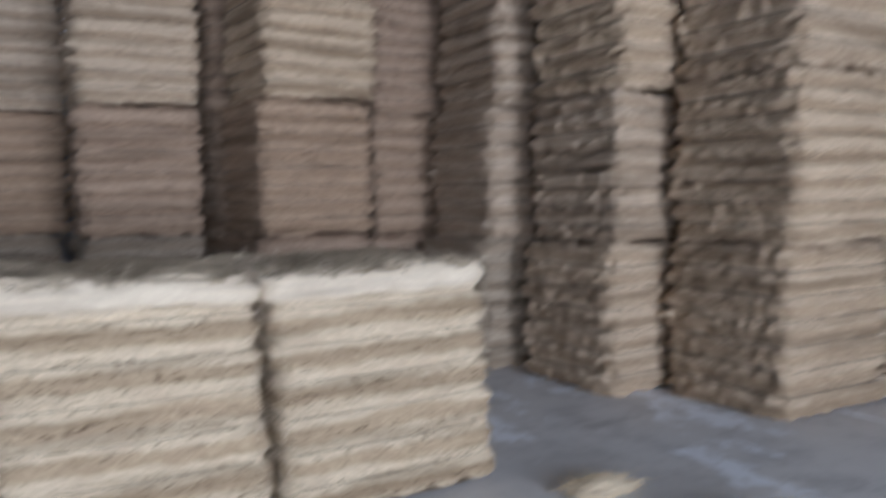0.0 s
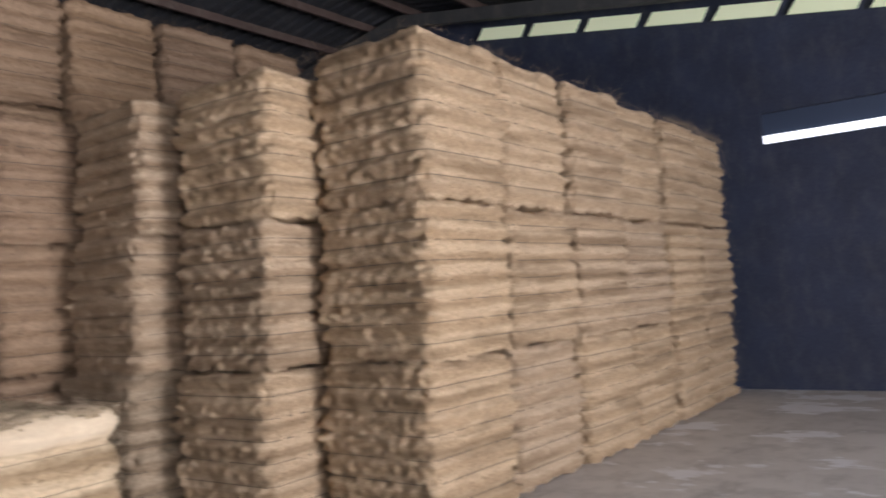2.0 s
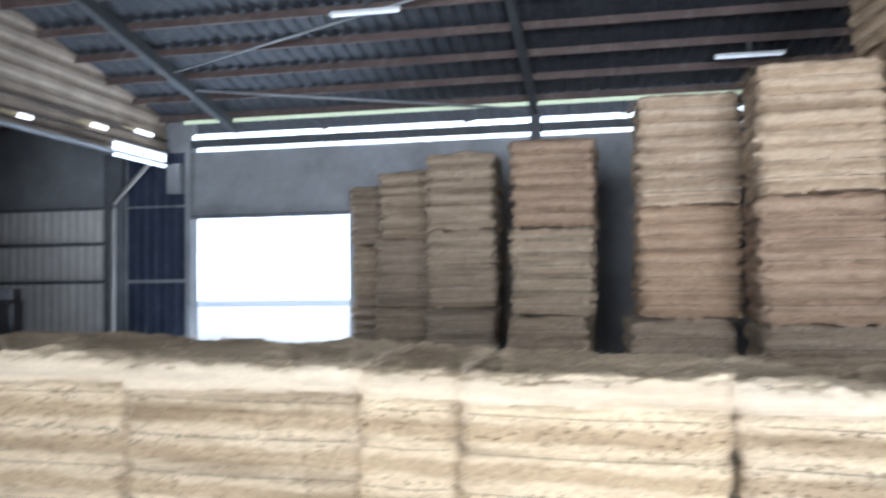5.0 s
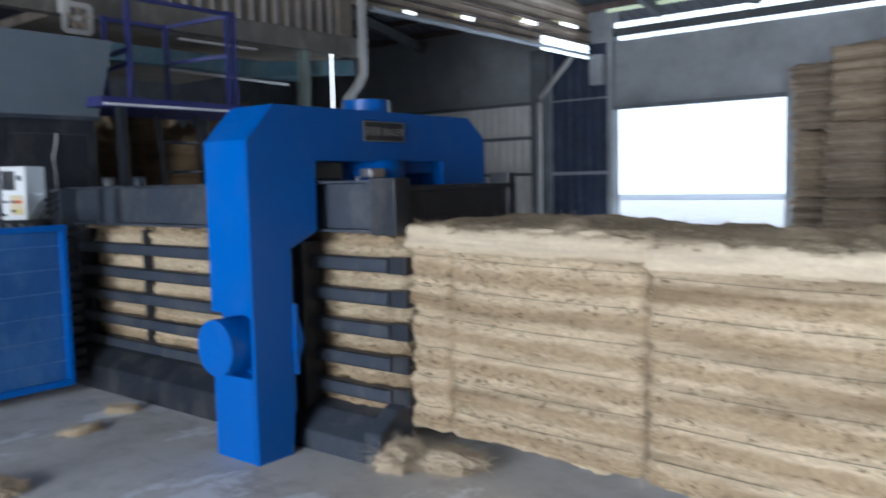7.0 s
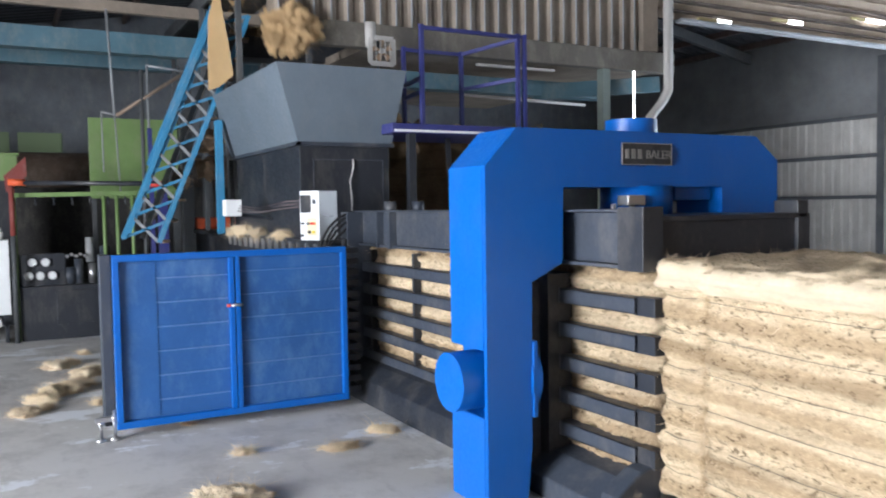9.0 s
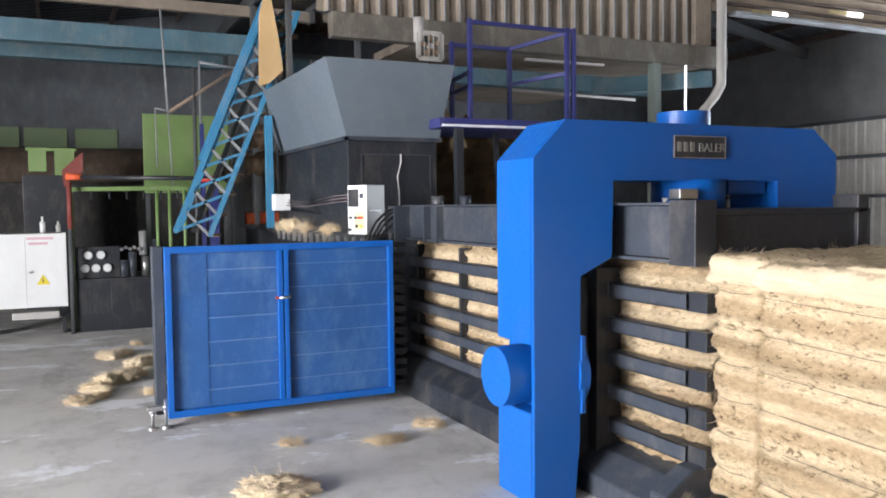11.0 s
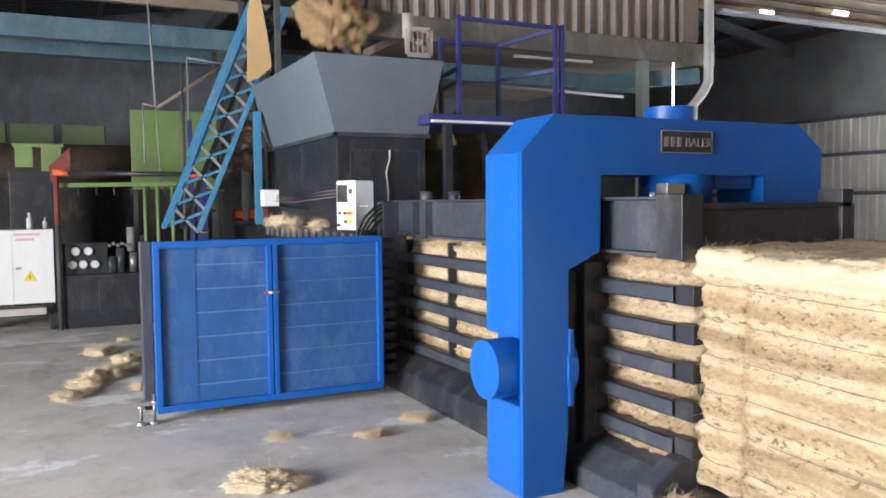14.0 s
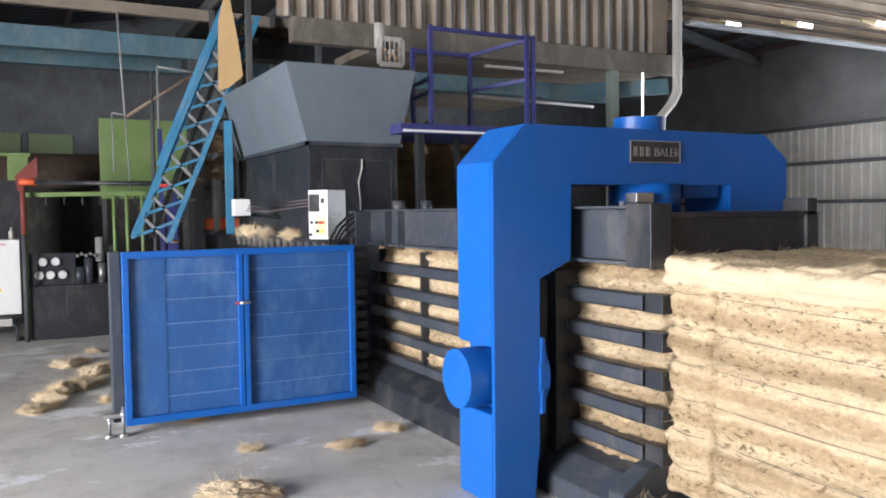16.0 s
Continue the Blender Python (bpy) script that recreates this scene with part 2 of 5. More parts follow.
def extr(bm, pts, axis, a, b, bev=0.0):
    """A polygon pushed along an axis; pts are in the two other axes, in order."""
    def put(p, q):
        return {"x": (q, p[0], p[1]), "y": (p[0], q, p[1]), "z": (p[0], p[1], q)}[axis]
    lo = [bm.verts.new(put(p, a)) for p in pts]
    hi = [bm.verts.new(put(p, b)) for p in pts]
    n = len(pts)
    fs = [bm.faces.new(lo), bm.faces.new(hi)]
    fs += [bm.faces.new((lo[i], lo[(i + 1) % n], hi[(i + 1) % n], hi[i])) for i in range(n)]
    if bev:
        bmesh.ops.bevel(bm, geom=list({e for f in fs for e in f.edges}), offset=bev, segments=2, affect="EDGES")


def cyl(bm, p0, p1, r, seg=20, r2=None, bev=0.0):
    p0, p1 = Vector(p0), Vector(p1)
    q = (p1 - p0).to_track_quat("Z", "Y").to_matrix()
    rings = []
    for p, rr in ((p0, r), (p1, r if r2 is None else r2)):
        rings.append([bm.verts.new(p + q @ Vector((math.cos(a) * rr, math.sin(a) * rr, 0)))
                      for a in (2 * math.pi * i / seg for i in range(seg))])
    a, b = rings
    f0, f1 = bm.faces.new(a[::-1]), bm.faces.new(b)
    for i in range(seg):
        f = bm.faces.new((a[i], a[(i + 1) % seg], b[(i + 1) % seg], b[i]))
        f.smooth = True
    if bev:
        bmesh.ops.bevel(bm, geom=list(f0.edges) + list(f1.edges), offset=bev, segments=2, affect="EDGES")


def rod(p0, p1, r, seg=10):
    bm = bmesh.new()
    cyl(bm, p0, p1, r, seg)
    return bm


def tube(bm, pts, r, seg=10):
    """A bent pipe through points."""
    pts = [Vector(p) for p in pts]
    prev = None
    for i, p in enumerate(pts):
        d = (pts[min(i + 1, len(pts) - 1)] - pts[max(i - 1, 0)]).normalized()
        q = d.to_track_quat("Z", "Y").to_matrix()
        ring = [bm.verts.new(p + q @ Vector((math.cos(a) * r, math.sin(a) * r, 0)))
                for a in (2 * math.pi * k / seg for k in range(seg))]
        if prev:
            best = min(range(seg), key=lambda s: (ring[s].co - prev[0].co).length)
            ring = ring[best:] + ring[:best]
            for k in range(seg):
                f = bm.faces.new((prev[k], prev[(k + 1) % seg], ring[(k + 1) % seg], ring[k]))
                f.smooth = True
        else:
            bm.faces.new(ring[::-1])
        prev = ring
    bm.faces.new(prev)


def beam(bm, p0, p1, w, h):
    """A straight bar of rectangular section between two points."""
    p0, p1 = Vector(p0), Vector(p1)
    q = (p1 - p0).to_track_quat("Z", "Y").to_matrix()
    rings = [[bm.verts.new(p + q @ Vector((sx * w / 2, sy * h / 2, 0))) for sx, sy in ((-1, -1), (1, -1), (1, 1), (-1, 1))] for p in (p0, p1)]
    a, b = rings
    bm.faces.new(a[::-1]), bm.faces.new(b)
    for i in range(4):
        bm.faces.new((a[i], a[(i + 1) % 4], b[(i + 1) % 4], b[i]))


def bar(p0, p1, w, h):
    bm = bmesh.new()
    beam(bm, p0, p1, w, h)
    return bm


def sheet(bm, o, u, v, nu, depth, pitch, thick=0.004):
    """A corrugated sheet: from o along u (ribs repeat), with ribs running along v."""
    o, u, v = Vector(o), Vector(u), Vector(v)
    n = u.cross(v).normalized()
    steps = max(2, int(u.length / pitch))
    prof = []
    for i in range(steps):
        for f, d in ((0, 0), (0.42, 0), (0.55, depth), (0.87, depth)):
            prof.append(((i + f) / steps, d))
    prof.append((1, 0))
    cols = [[bm.verts.new(o + u * f + v * k + n * (d + s)) for k in (0, 1)] for f, d in prof for s in (0,)]
    for a, b in zip(cols, cols[1:]):
        bm.faces.new((a[0], b[0], b[1], a[1]))
    if thick:
        back = [[bm.verts.new(w.co - n * thick) for w in c] for c in cols]
        for a, b in zip(back, back[1:]):
            bm.faces.new((a[0], a[1], b[1], b[0]))


# ---- the hall ----
def floor():
    bm = bmesh.new()
    n = 60
    x0, x1, y0, y1 = -14.0, 15.6, -9.4, 12.8
    g = [[bm.verts.new((x0 + (x1 - x0) * i / n, y0 + (y1 - y0) * j / n, 0)) for j in range(n + 1)] for i in range(n + 1)]
    for i in range(n):
        for j in range(n):
            bm.faces.new((g[i][j], g[i + 1][j], g[i + 1][j + 1], g[i][j + 1]))
    ob = link("floor", bm, CONCRETE)
    tagged(ob, "worn grey concrete floor with pale patches and loose fibre", "floor", kind="structure")
    bm = bmesh.new()
    s = 900
    ring = [(-s, -s), (s, -s), (s, s), (-s, s)]
    inner = [(x0, y0), (x1, y0), (x1, y1), (x0, y1)]
    a = [bm.verts.new((x, y, -0.02)) for x, y in ring]
    b = [bm.verts.new((x, y, -0.02)) for x, y in inner]
    for i in range(4):
        bm.faces.new((a[i], a[(i + 1) % 4], b[(i + 1) % 4], b[i]))
    tagged(link("ground", bm, EARTH), "pale concrete yard outside the hall in sunlight", "ground", kind="structure")


RIDGE_Y, RIDGE_Z, EAVE_Y, EAVE_Z = 5.5, 6.15, 12.6, 4.75
NEAR_SLOPE = 0.17


def roof_z(y):
    return RIDGE_Z - (RIDGE_Z - EAVE_Z) * (y - RIDGE_Y) / (EAVE_Y - RIDGE_Y) if y > RIDGE_Y else RIDGE_Z - NEAR_SLOPE * (RIDGE_Y - y)


def wall(name, label, mat, pieces):
    bm = bmesh.new()
    for p in pieces:
        bx(bm, *p)
    return tagged(link(name, bm, mat), label, "wall", kind="structure")


def hall():
    # far wall with the gateway, in a lighter sheet that takes in veiling haze
    w = wall("wall_north", "weathered grey sheet wall with an open gateway", GALV,
             [(-14, -4.28, 12.62, 12.8, 0, 4.85), (-0.95, 15.6, 12.62, 12.8, 0, 4.2), (-4.28, -0.95, 12.62, 12.8, 2.84, 4.2)])
    bm = bmesh.new()
    for z0, z1 in ((0.1, 1.53), (1.6, 2.32), (2.4, 3.08)):
        sheet(bm, (-13.9, 12.615, z0), (7.7, 0, 0), (0, 0, z1 - z0), 0, 0.03, 0.2, 0)
    part("cladding", bm, GALV_PALE, w, "pale ribbed galvanised cladding")
    bm = bmesh.new()
    for z0, z1 in ((0.1, 1.53), (1.6, 3.08), (3.12, 4.2)):
        sheet(bm, (-5.75, 12.615, z0), (1.35, 0, 0), (0, 0, z1 - z0), 0, 0.02, 0.2, 0)
    part("cladding", bm, NIGHT_SHEET, w, "dark blue ribbed cladding beside the gateway")
    part("wall_post", box(-6.2, -5.78, 12.44, 12.6, 0, 4.2, 0.006), GALV_DARK, w)
    for z in (1.565, 2.36, 3.1):
        part("girt", box(-13.9, -6.2, 12.5, 12.58, z - 0.035, z + 0.035, 0.005), GALV_DARK, w)
    fr = bmesh.new()
    bx(fr, -4.4, -4.28, 12.5, 12.62, 0, 4.3, 0.006)
    part("door_post", fr, GALV, w)
    part("door_lintel", box(-4.28, -0.95, 12.52, 12.62, 2.82, 2.9, 0.006), GALV_DARK, w)
    # right-hand gable
    wall("wall_east", "dark sheet gable wall with a ventilation slot", NIGHT_SHEET,
         [(15.4, 15.6, 0.03, 12.8, 0, 4.6), (15.4, 15.6, -9.4, 0.03, 0, 3.15), (15.4, 15.6, -9.4, -5.5, 3.15, 3.55)])
    bm = bmesh.new()
    extr(bm, [(-9.4, 3.55), (-9.4, roof_z(-9.4) + 0.1), (RIDGE_Y, RIDGE_Z + 0.1), (12.8, roof_z(12.8) + 0.1), (12.8, 4.6), (0.03, 4.6), (0.03, 3.55)], "x", 15.405, 15.595)
    tagged(link("wall_east_gable", bm, NIGHT_SHEET), "dark sheet gable infill under the roof", "wall", kind="structure")
    bm = bmesh.new()
    bx(bm, 15.5, 15.52, -5.5, 0.03, 3.15, 3.55)
    tagged(link("window_1", bm, glow("hazy_daylight", (0.03, 0.045, 0.08), 0.1)), "hazy ventilation slot high in the gable wall", "window", kind="structure")
    bm = bmesh.new()
    bx(bm, 15.44, 15.47, -5.5, 0.02, 3.16, 3.26)
    tagged(link("window_2", bm, WHITE_STRIP), "bright daylight gap along the slot's lower edge", "window", kind="structure")
    # glare outside the gateway
    bm = bmesh.new()
    bx(bm, -40, 40, 60, 60.5, -0.02, 30)
    tagged(link("backdrop", bm, glow("white_haze", (0.95, 0.98, 1.0), 2.2)), "glaring white haze outside the gateway", "sky", kind="structure")
    # left-hand and near walls
    wall("wall_west", "dark sheet wall at the hall's far end", GALV_DARK, [(-14.2, -14, -9.4, 12.8, 0, 3.6)])
    bm = bmesh.new()
    extr(bm, [(-9.4, 3.6), (12.8, 3.6), (12.8, 4.8), (RIDGE_Y, RIDGE_Z + 0.2), (-9.4, 3.75)], "x", -14.2, -14)
    tagged(link("wall_west_gable", bm, GALV_DARK), "dark sheet gable under the roof at the far end", "wall", kind="structure")
    # never in view; an open side is inferred, its two bays fitted to brightness
    wall("wall_south", "sheet wall with two wide open bays", GALV_DARK,
         [(-14, -0.6, -9.6, -9.4, 0, 3.62), (3.8, 5.2, -9.6, -9.4, 0, 3.62), (8.4, 15.6, -9.6, -9.4, 0, 3.62), (-0.6, 3.8, -9.6, -9.4, 3.45, 3.62), (5.2, 8.4, -9.6, -9.4, 3.45, 3.62)])
    # out of view, added so that each bay lights only its own side
    wall("wall_light_baffle", "unseen sheet baffle between the bays, added to block their light", GALV_DARK, [(4.45, 4.6, -9.38, -4.6, 0, 3.5)])


def roof():
    bm = bmesh.new()
    sheet(bm, (-14.3, RIDGE_Y, RIDGE_Z + 0.12), (30.0, 0, 0), (0, EAVE_Y + 0.9 - RIDGE_Y, roof_z(EAVE_Y + 0.9) - RIDGE_Z), 0, 0.03, 0.25, 0)
    sheet(bm, (-14.3, -10.4, roof_z(-10.4) + 0.12), (30.0, 0, 0), (0, RIDGE_Y + 10.4, RIDGE_Z - roof_z(-10.4)), 0, 0.03, 0.25, 0)
    tagged(link("ceiling", bm, painted("roof_sheet", (0.045, 0.05, 0.06), 0.7, 0.1, 0.3, dust_amount=0.15)), "dark corrugated roof sheeting seen from below", "roof", kind="structure")
    y = EAVE_Y - 0.3
    while y > -9:
        z = roof_z(y)
        ob = link("purlin", box(-14, 15.4, y - 0.03, y + 0.03, z - 0.02, z + 0.1, 0), PURLIN)
        tagged(ob, "red-brown primed steel roof purlin", "beam", kind="structure")
        y -= 0.885 if y > RIDGE_Y else 1.25
    for x in (-9.3, -3.3, 2.75, 8.9, 14.9):
        bm = bmesh.new()
        beam(bm, (x, EAVE_Y, EAVE_Z - 0.12), (x, RIDGE_Y, RIDGE_Z - 0.12), 0.12, 0.2)
        beam(bm, (x, RIDGE_Y, RIDGE_Z - 0.12), (x, -9.3, roof_z(-9.3) - 0.12), 0.12, 0.2)
        tagged(link("rafter", bm, RAFTER), "dark steel roof rafter", "beam", kind="structure")
        if x in (2.75, 8.9):
            tagged(link("column", box(x - 0.09, x + 0.09, 12.42, 12.6, 0, EAVE_Z - 0.1, 0.005), RAFTER), "dark steel wall column", "column", kind="structure")
    # cross bracing rods under the far slope
    for a, b in (((-3.2, 5.9), (2.65, 7.9)), ((-3.2, 10.0), (2.65, 7.9)), ((-3.2, 10.75), (2.6, 12.4))):
        bm = rod((a[0], a[1], roof_z(a[1]) - 0.12), (b[0], b[1], roof_z(b[1]) - 0.12), 0.022, 8)
        tagged(link("brace", bm, GALV), "thin steel bracing rod under the roof", "brace", kind="structure")
    # translucent sheets and open gaps along the far eave
    bm = bmesh.new()
    bx(bm, -4.3, 15.3, 12.3, 12.34, 4.72, 4.84)
    tagged(link("skylight", bm, LIGHT_STRIP), "pale green translucent strip along the eave", "skylight", kind="structure")
    bm = bmesh.new()
    for i in range(3, 10):
        x = -13.2 + i * 2.95
        bx(bm, x, x + 2.75, 12.63, 12.65, 4.45, 4.56)
        if i < 6:
            bx(bm, x + 0.4, x + 2.0, 12.595, 12.61, 4.2, 4.215)
    tagged(link("eave_gap", bm, WHITE_STRIP), "bright daylight gap between wall and roof", "window", kind="structure")
    tagged(link("eave_beam", box(-4.3, 15.4, 12.56, 12.615, 4.28, 4.44, 0), RAFTER), "dark eave beam above the wall", "beam", kind="structure")
    # row of translucent sheets at the head of the gable
    y = -4.0
    while y < 3.6:
        z = roof_z(y) - 0.42
        bm = bmesh.new()
        extr(bm, [(y, z), (y + 0.78, z + 0.78 * NEAR_SLOPE), (y + 0.66, z + 0.3), (y - 0.1, z + 0.17)], "x", 15.3, 15.33)
        ob = link("gable_light", bm, LIGHT_STRIP)
        tagged(ob, "pale green translucent sheet under the roof edge", "skylight", group="gable lights", kind="structure")
        y += 0.93


floor()
hall()
roof()


# ---- bales ----
def bale_mesh(name, w, d, h, seed, bands=7, nx=30, nz=42, mat=None, bulge=0.03, shag=0.022, soft=0.6, r=0.075, slope=1.7, jut=0.012, tear=6.5, roll=0.0, torn=0.0):
    """A pressed bale: a rounded block whose layers bulge between the wires, with a shaggy skin."""
    bm = bmesh.new()
    off = Vector((seed * 3.7, seed * 1.9, seed * 5.3))
    cx, cy, cz = w / 2, d / 2, h / 2

    def shape(p):
        # rounded corners
        q = Vector((p.x, p.y, p.z))
        lim = Vector((max(min(p.x, cx - r), r - cx), max(min(p.y, cy - r), r - cy), max(min(p.z, cz - r), r - cz)))
        dv = q - lim
        n = dv.normalized() if dv.length > 1e-6 else Vector((0, 0, 1))
        if dv.length > 1e-6:
            q = lim + n * min(dv.length, r)
        s = (q.z / h + 0.5) * bands
        s += 0.24 * noise.noise(Vector((q.x * 1.7, q.y * 1.7, s * 0.5)) + off) + 0.1 * noise.noise(Vector((q.x * 9, q.y * 9, s * 2)) + off)
        wave = min(1.0, slope * abs(math.sin(math.pi * s))) ** soft
        side = 1.0 - abs(n.z) ** 2
        depth = 0.85 + 0.45 * noise.noise(Vector((q.x * 2.3, q.y * 2.3, s * 0.9)) + off * 1.7)
        k = bulge * (wave - 0.55) * side * max(0.15, depth)
        k += jut * noise.noise(Vector((off.x, off.y, math.floor(s) * 3.71 + off.z))) * side * min(1.0, wave * 1.5)
        if roll and s > bands - 0.85:
            k += roll * side * min(1.0, (s - bands + 0.85) * 5)
        rough = shag * (0.45 if n.z > 0.7 else 1.0)
        k += rough * noise.fractal(Vector((q.x * tear, q.y * tear, q.z * (tear + 8))) + off, 0.75, 2.1, 5)
        k += 0.02 * noise.noise(q * 1.6 + off)
        corner = min(1.0, 2.2 * abs(n.x * n.y))
        if torn and corner > 0.02:
            k += torn * corner * (noise.fractal(Vector((q.x * 7, q.y * 7, q.z * 17)) + off * 2.3, 0.8, 2.2, 4) + 0.5 * noise.noise(Vector((off.x, q.x, q.z * 6))))
        k += 0.45 * rough * noise.noise(Vector((q.x * 24, q.y * 24, q.z * 38)) + off)
        k += 0.3 * rough * abs(noise.noise(Vector((q.x * 60, q.y * 60, q.z * 45)) + off))
        if abs(n.z) > 0.7:
            k += 0.03 * noise.noise(Vector((q.x * 3, q.y * 3, 0)) + off) + 0.02 * noise.noise(Vector((q.x * 11, q.y * 11, 0)) + off)
        return q + n * k

    def grid(o, u, v, nu, nv):
        g = [[bm.verts.new(shape(o + u * (i / nu) + v * (j / nv))) for j in range(nv + 1)] for i in range(nu + 1)]
        for i in range(nu):
            for j in range(nv):
                bm.faces.new((g[i][j], g[i + 1][j], g[i + 1][j + 1], g[i][j + 1]))
    X, Y, Z = Vector((w, 0, 0)), Vector((0, d, 0)), Vector((0, 0, h))
    o = Vector((-cx, -cy, -cz))
    grid(o, X, Z, nx, nz)
    grid(o + Y, X, Z, nx, nz)
    grid(o, Y, Z, nx, nz)
    grid(o + X, Y, Z, nx, nz)
    grid(o + Z, X, Y, nx, nx)
    grid(o, X, Y, 4, 4)
    bmesh.ops.remove_doubles(bm, verts=bm.verts[:], dist=0.0015)
    bmesh.ops.recalc_face_normals(bm, faces=bm.faces[:])
    bmesh.ops.translate(bm, verts=bm.verts[:], vec=(0, 0, cz))
    me = bpy.data.meshes.new(name)
    bm.to_mesh(me)
    bm.free()
    me.polygons.foreach_set("use_smooth", [True] * len(me.polygons))
    me.materials.append(mat or FIBRE)
    return me


def strands(count, w, d, h, seed, length=0.05, sides=True, edge=0.6):
    """Loose fibres standing off a bale, thickest along its edges; base of the bale at z 0."""
    rnd = random.Random(seed)
    vs, fs = [], []
    for _ in range(count):
        face = rnd.choice((0, 0, 0, 1, 2, 2, 3))
        u, v = rnd.uniform(-0.5, 0.5), rnd.uniform(0, 1)
        if rnd.random() < edge:
            v = 1 - abs(rnd.gauss(0, 0.015)) if rnd.random() < 0.5 else v
            u = u if v > 0.9 else math.copysign(0.5 - abs(rnd.gauss(0, 0.012)), u)
        if face == 0:
            p, n = Vector((u * w, -d / 2, v * h)), Vector((0, -1, 0))
        elif face == 1:
            p, n = Vector((u * w, v * d - d / 2, h)), Vector((0, 0, 1))
        elif face == 2:
            p, n = Vector((-w / 2, u * d, v * h)), Vector((-1, 0, 0))
        else:
            p, n = Vector((w / 2, u * d, v * h)), Vector((1, 0, 0))
        dirv = (n * 0.55 + Vector((rnd.gauss(0, 0.7), rnd.gauss(0, 0.7), rnd.gauss(0.1, 0.6)))).normalized()
        bend = Vector((rnd.gauss(0, 0.4), rnd.gauss(0, 0.4), rnd.gauss(-0.2, 0.3)))
        ln = length * rnd.uniform(0.4, 1.4)
        side = dirv.cross(Vector((rnd.random(), rnd.random(), 1))).normalized() * rnd.uniform(0.0007, 0.0014)
        i = len(vs)
        for k in range(4):
            f = k / 3
            c = p - n * 0.01 + dirv * ln * f + bend * ln * f * f * 0.8
            vs.extend((c - side * (1 - f * 0.6), c + side * (1 - f * 0.6)))
        for k in range(3):
            fs.append((i + 2 * k, i + 2 * k + 1, i + 2 * k + 3, i + 2 * k + 2))
    return vs, fs


def fibre_fringe(parent, count, w, d, h, seed, length=0.05):
    vs, fs = strands(count, w, d, h, seed, length)
    me = bpy.data.meshes.new("loose_fibre")
    me.from_pydata(vs, [], fs)
    me.materials.append(FIBRE_PALE)
    ob = new("loose_fibre", me)
    ob.parent = parent
    return tagged(ob, "loose fibre ends sticking out", kind="stuff")


H = 1.065
STACK_MESH = [bale_mesh("bale", 0.955, 0.955, H, 11 + i, 6 + i % 3, 46, 80, (FIBRE_DULL, FIBRE, FIBRE_RED, FIBRE_DULL)[i % 4], 0.052, 0.024, 0.8, 0.07, 1.25, 0.026, 15, 0.0, 0.06) for i in range(8)]
# meshes of one look: pale, dull or reddish
PALE, DULL, REDDISH = [1, 5], [0, 3, 4, 7], [2, 6]


def wire_loop(z):
    bm = bmesh.new()
    c = 0.478
    tube(bm, [(-c, -c + 0.05, z), (-c + 0.05, -c, z), (0, -c - 0.004, z + 0.004), (c - 0.05, -c, z), (c, -c + 0.05, z), (c, c - 0.05, z), (c - 0.05, c, z),
              (-c + 0.05, c, z), (-c, c - 0.05, z), (-c, -c + 0.05, z)], 0.0025, 5)
    me = bpy.data.meshes.new("baling_wire")
    bm.to_mesh(me)
    bm.free()
    me.materials.append(WIRE)
    return me


WIRES = {b: [wire_loop(H * k / b) for k in range(1, b)] for b in (6, 7, 8)}


def fringe_mesh(seed, count=900, length=0.075):
    vs, fs = strands(count, 1.04, 1.04, H, seed, length)
    me = bpy.data.meshes.new("loose_fibre")
    me.from_pydata(vs, [], fs)
    me.materials.append((FIBRE_DULL, FIBRE, FIBRE_RED)[seed % 3])
    return me


FRINGES = [fringe_mesh(720 + i) for i in range(6)]


def stack(x, y, n, turn=0.0, lean=(0.0, 0.0), kinds=(0,), seed=0, label="", squash=1.0, top=1.0):
    """A pile of n bales; x, y is its near left corner."""
    rnd = random.Random(seed * 7 + 3)
    for k in range(n):
        me = STACK_MESH[kinds[k % len(kinds)]]
        ob = new("bale", me)
        dx, dy = lean[0] * k + rnd.uniform(-0.025, 0.025), lean[1] * k + rnd.uniform(-0.025, 0.025)
        ob.matrix_basis = pose(x + 0.525 + dx, y + 0.525 + dy, k * H * squash, 0, 0, turn + rnd.uniform(-1.6, 1.6) + 180 * rnd.randint(0, 1))
        ob.scale = (1, 1, squash * (top if k == n - 1 else 1.0))
        tagged(ob, label or "pressed coconut fibre bale stacked on others", "fibre bale", "stacked bales")
        for wm in WIRES[6 + kinds[k % len(kinds)] % 3]:
            wo = new("baling_wire", wm)
            wo.parent = ob
        fo = new("loose_fibre", FRINGES[(kinds[k % len(kinds)] % 3) + 3 * (k % 2)])
        fo.parent = ob
        tagged(fo, "loose fibre ends sticking out", kind="stuff")
    return ob


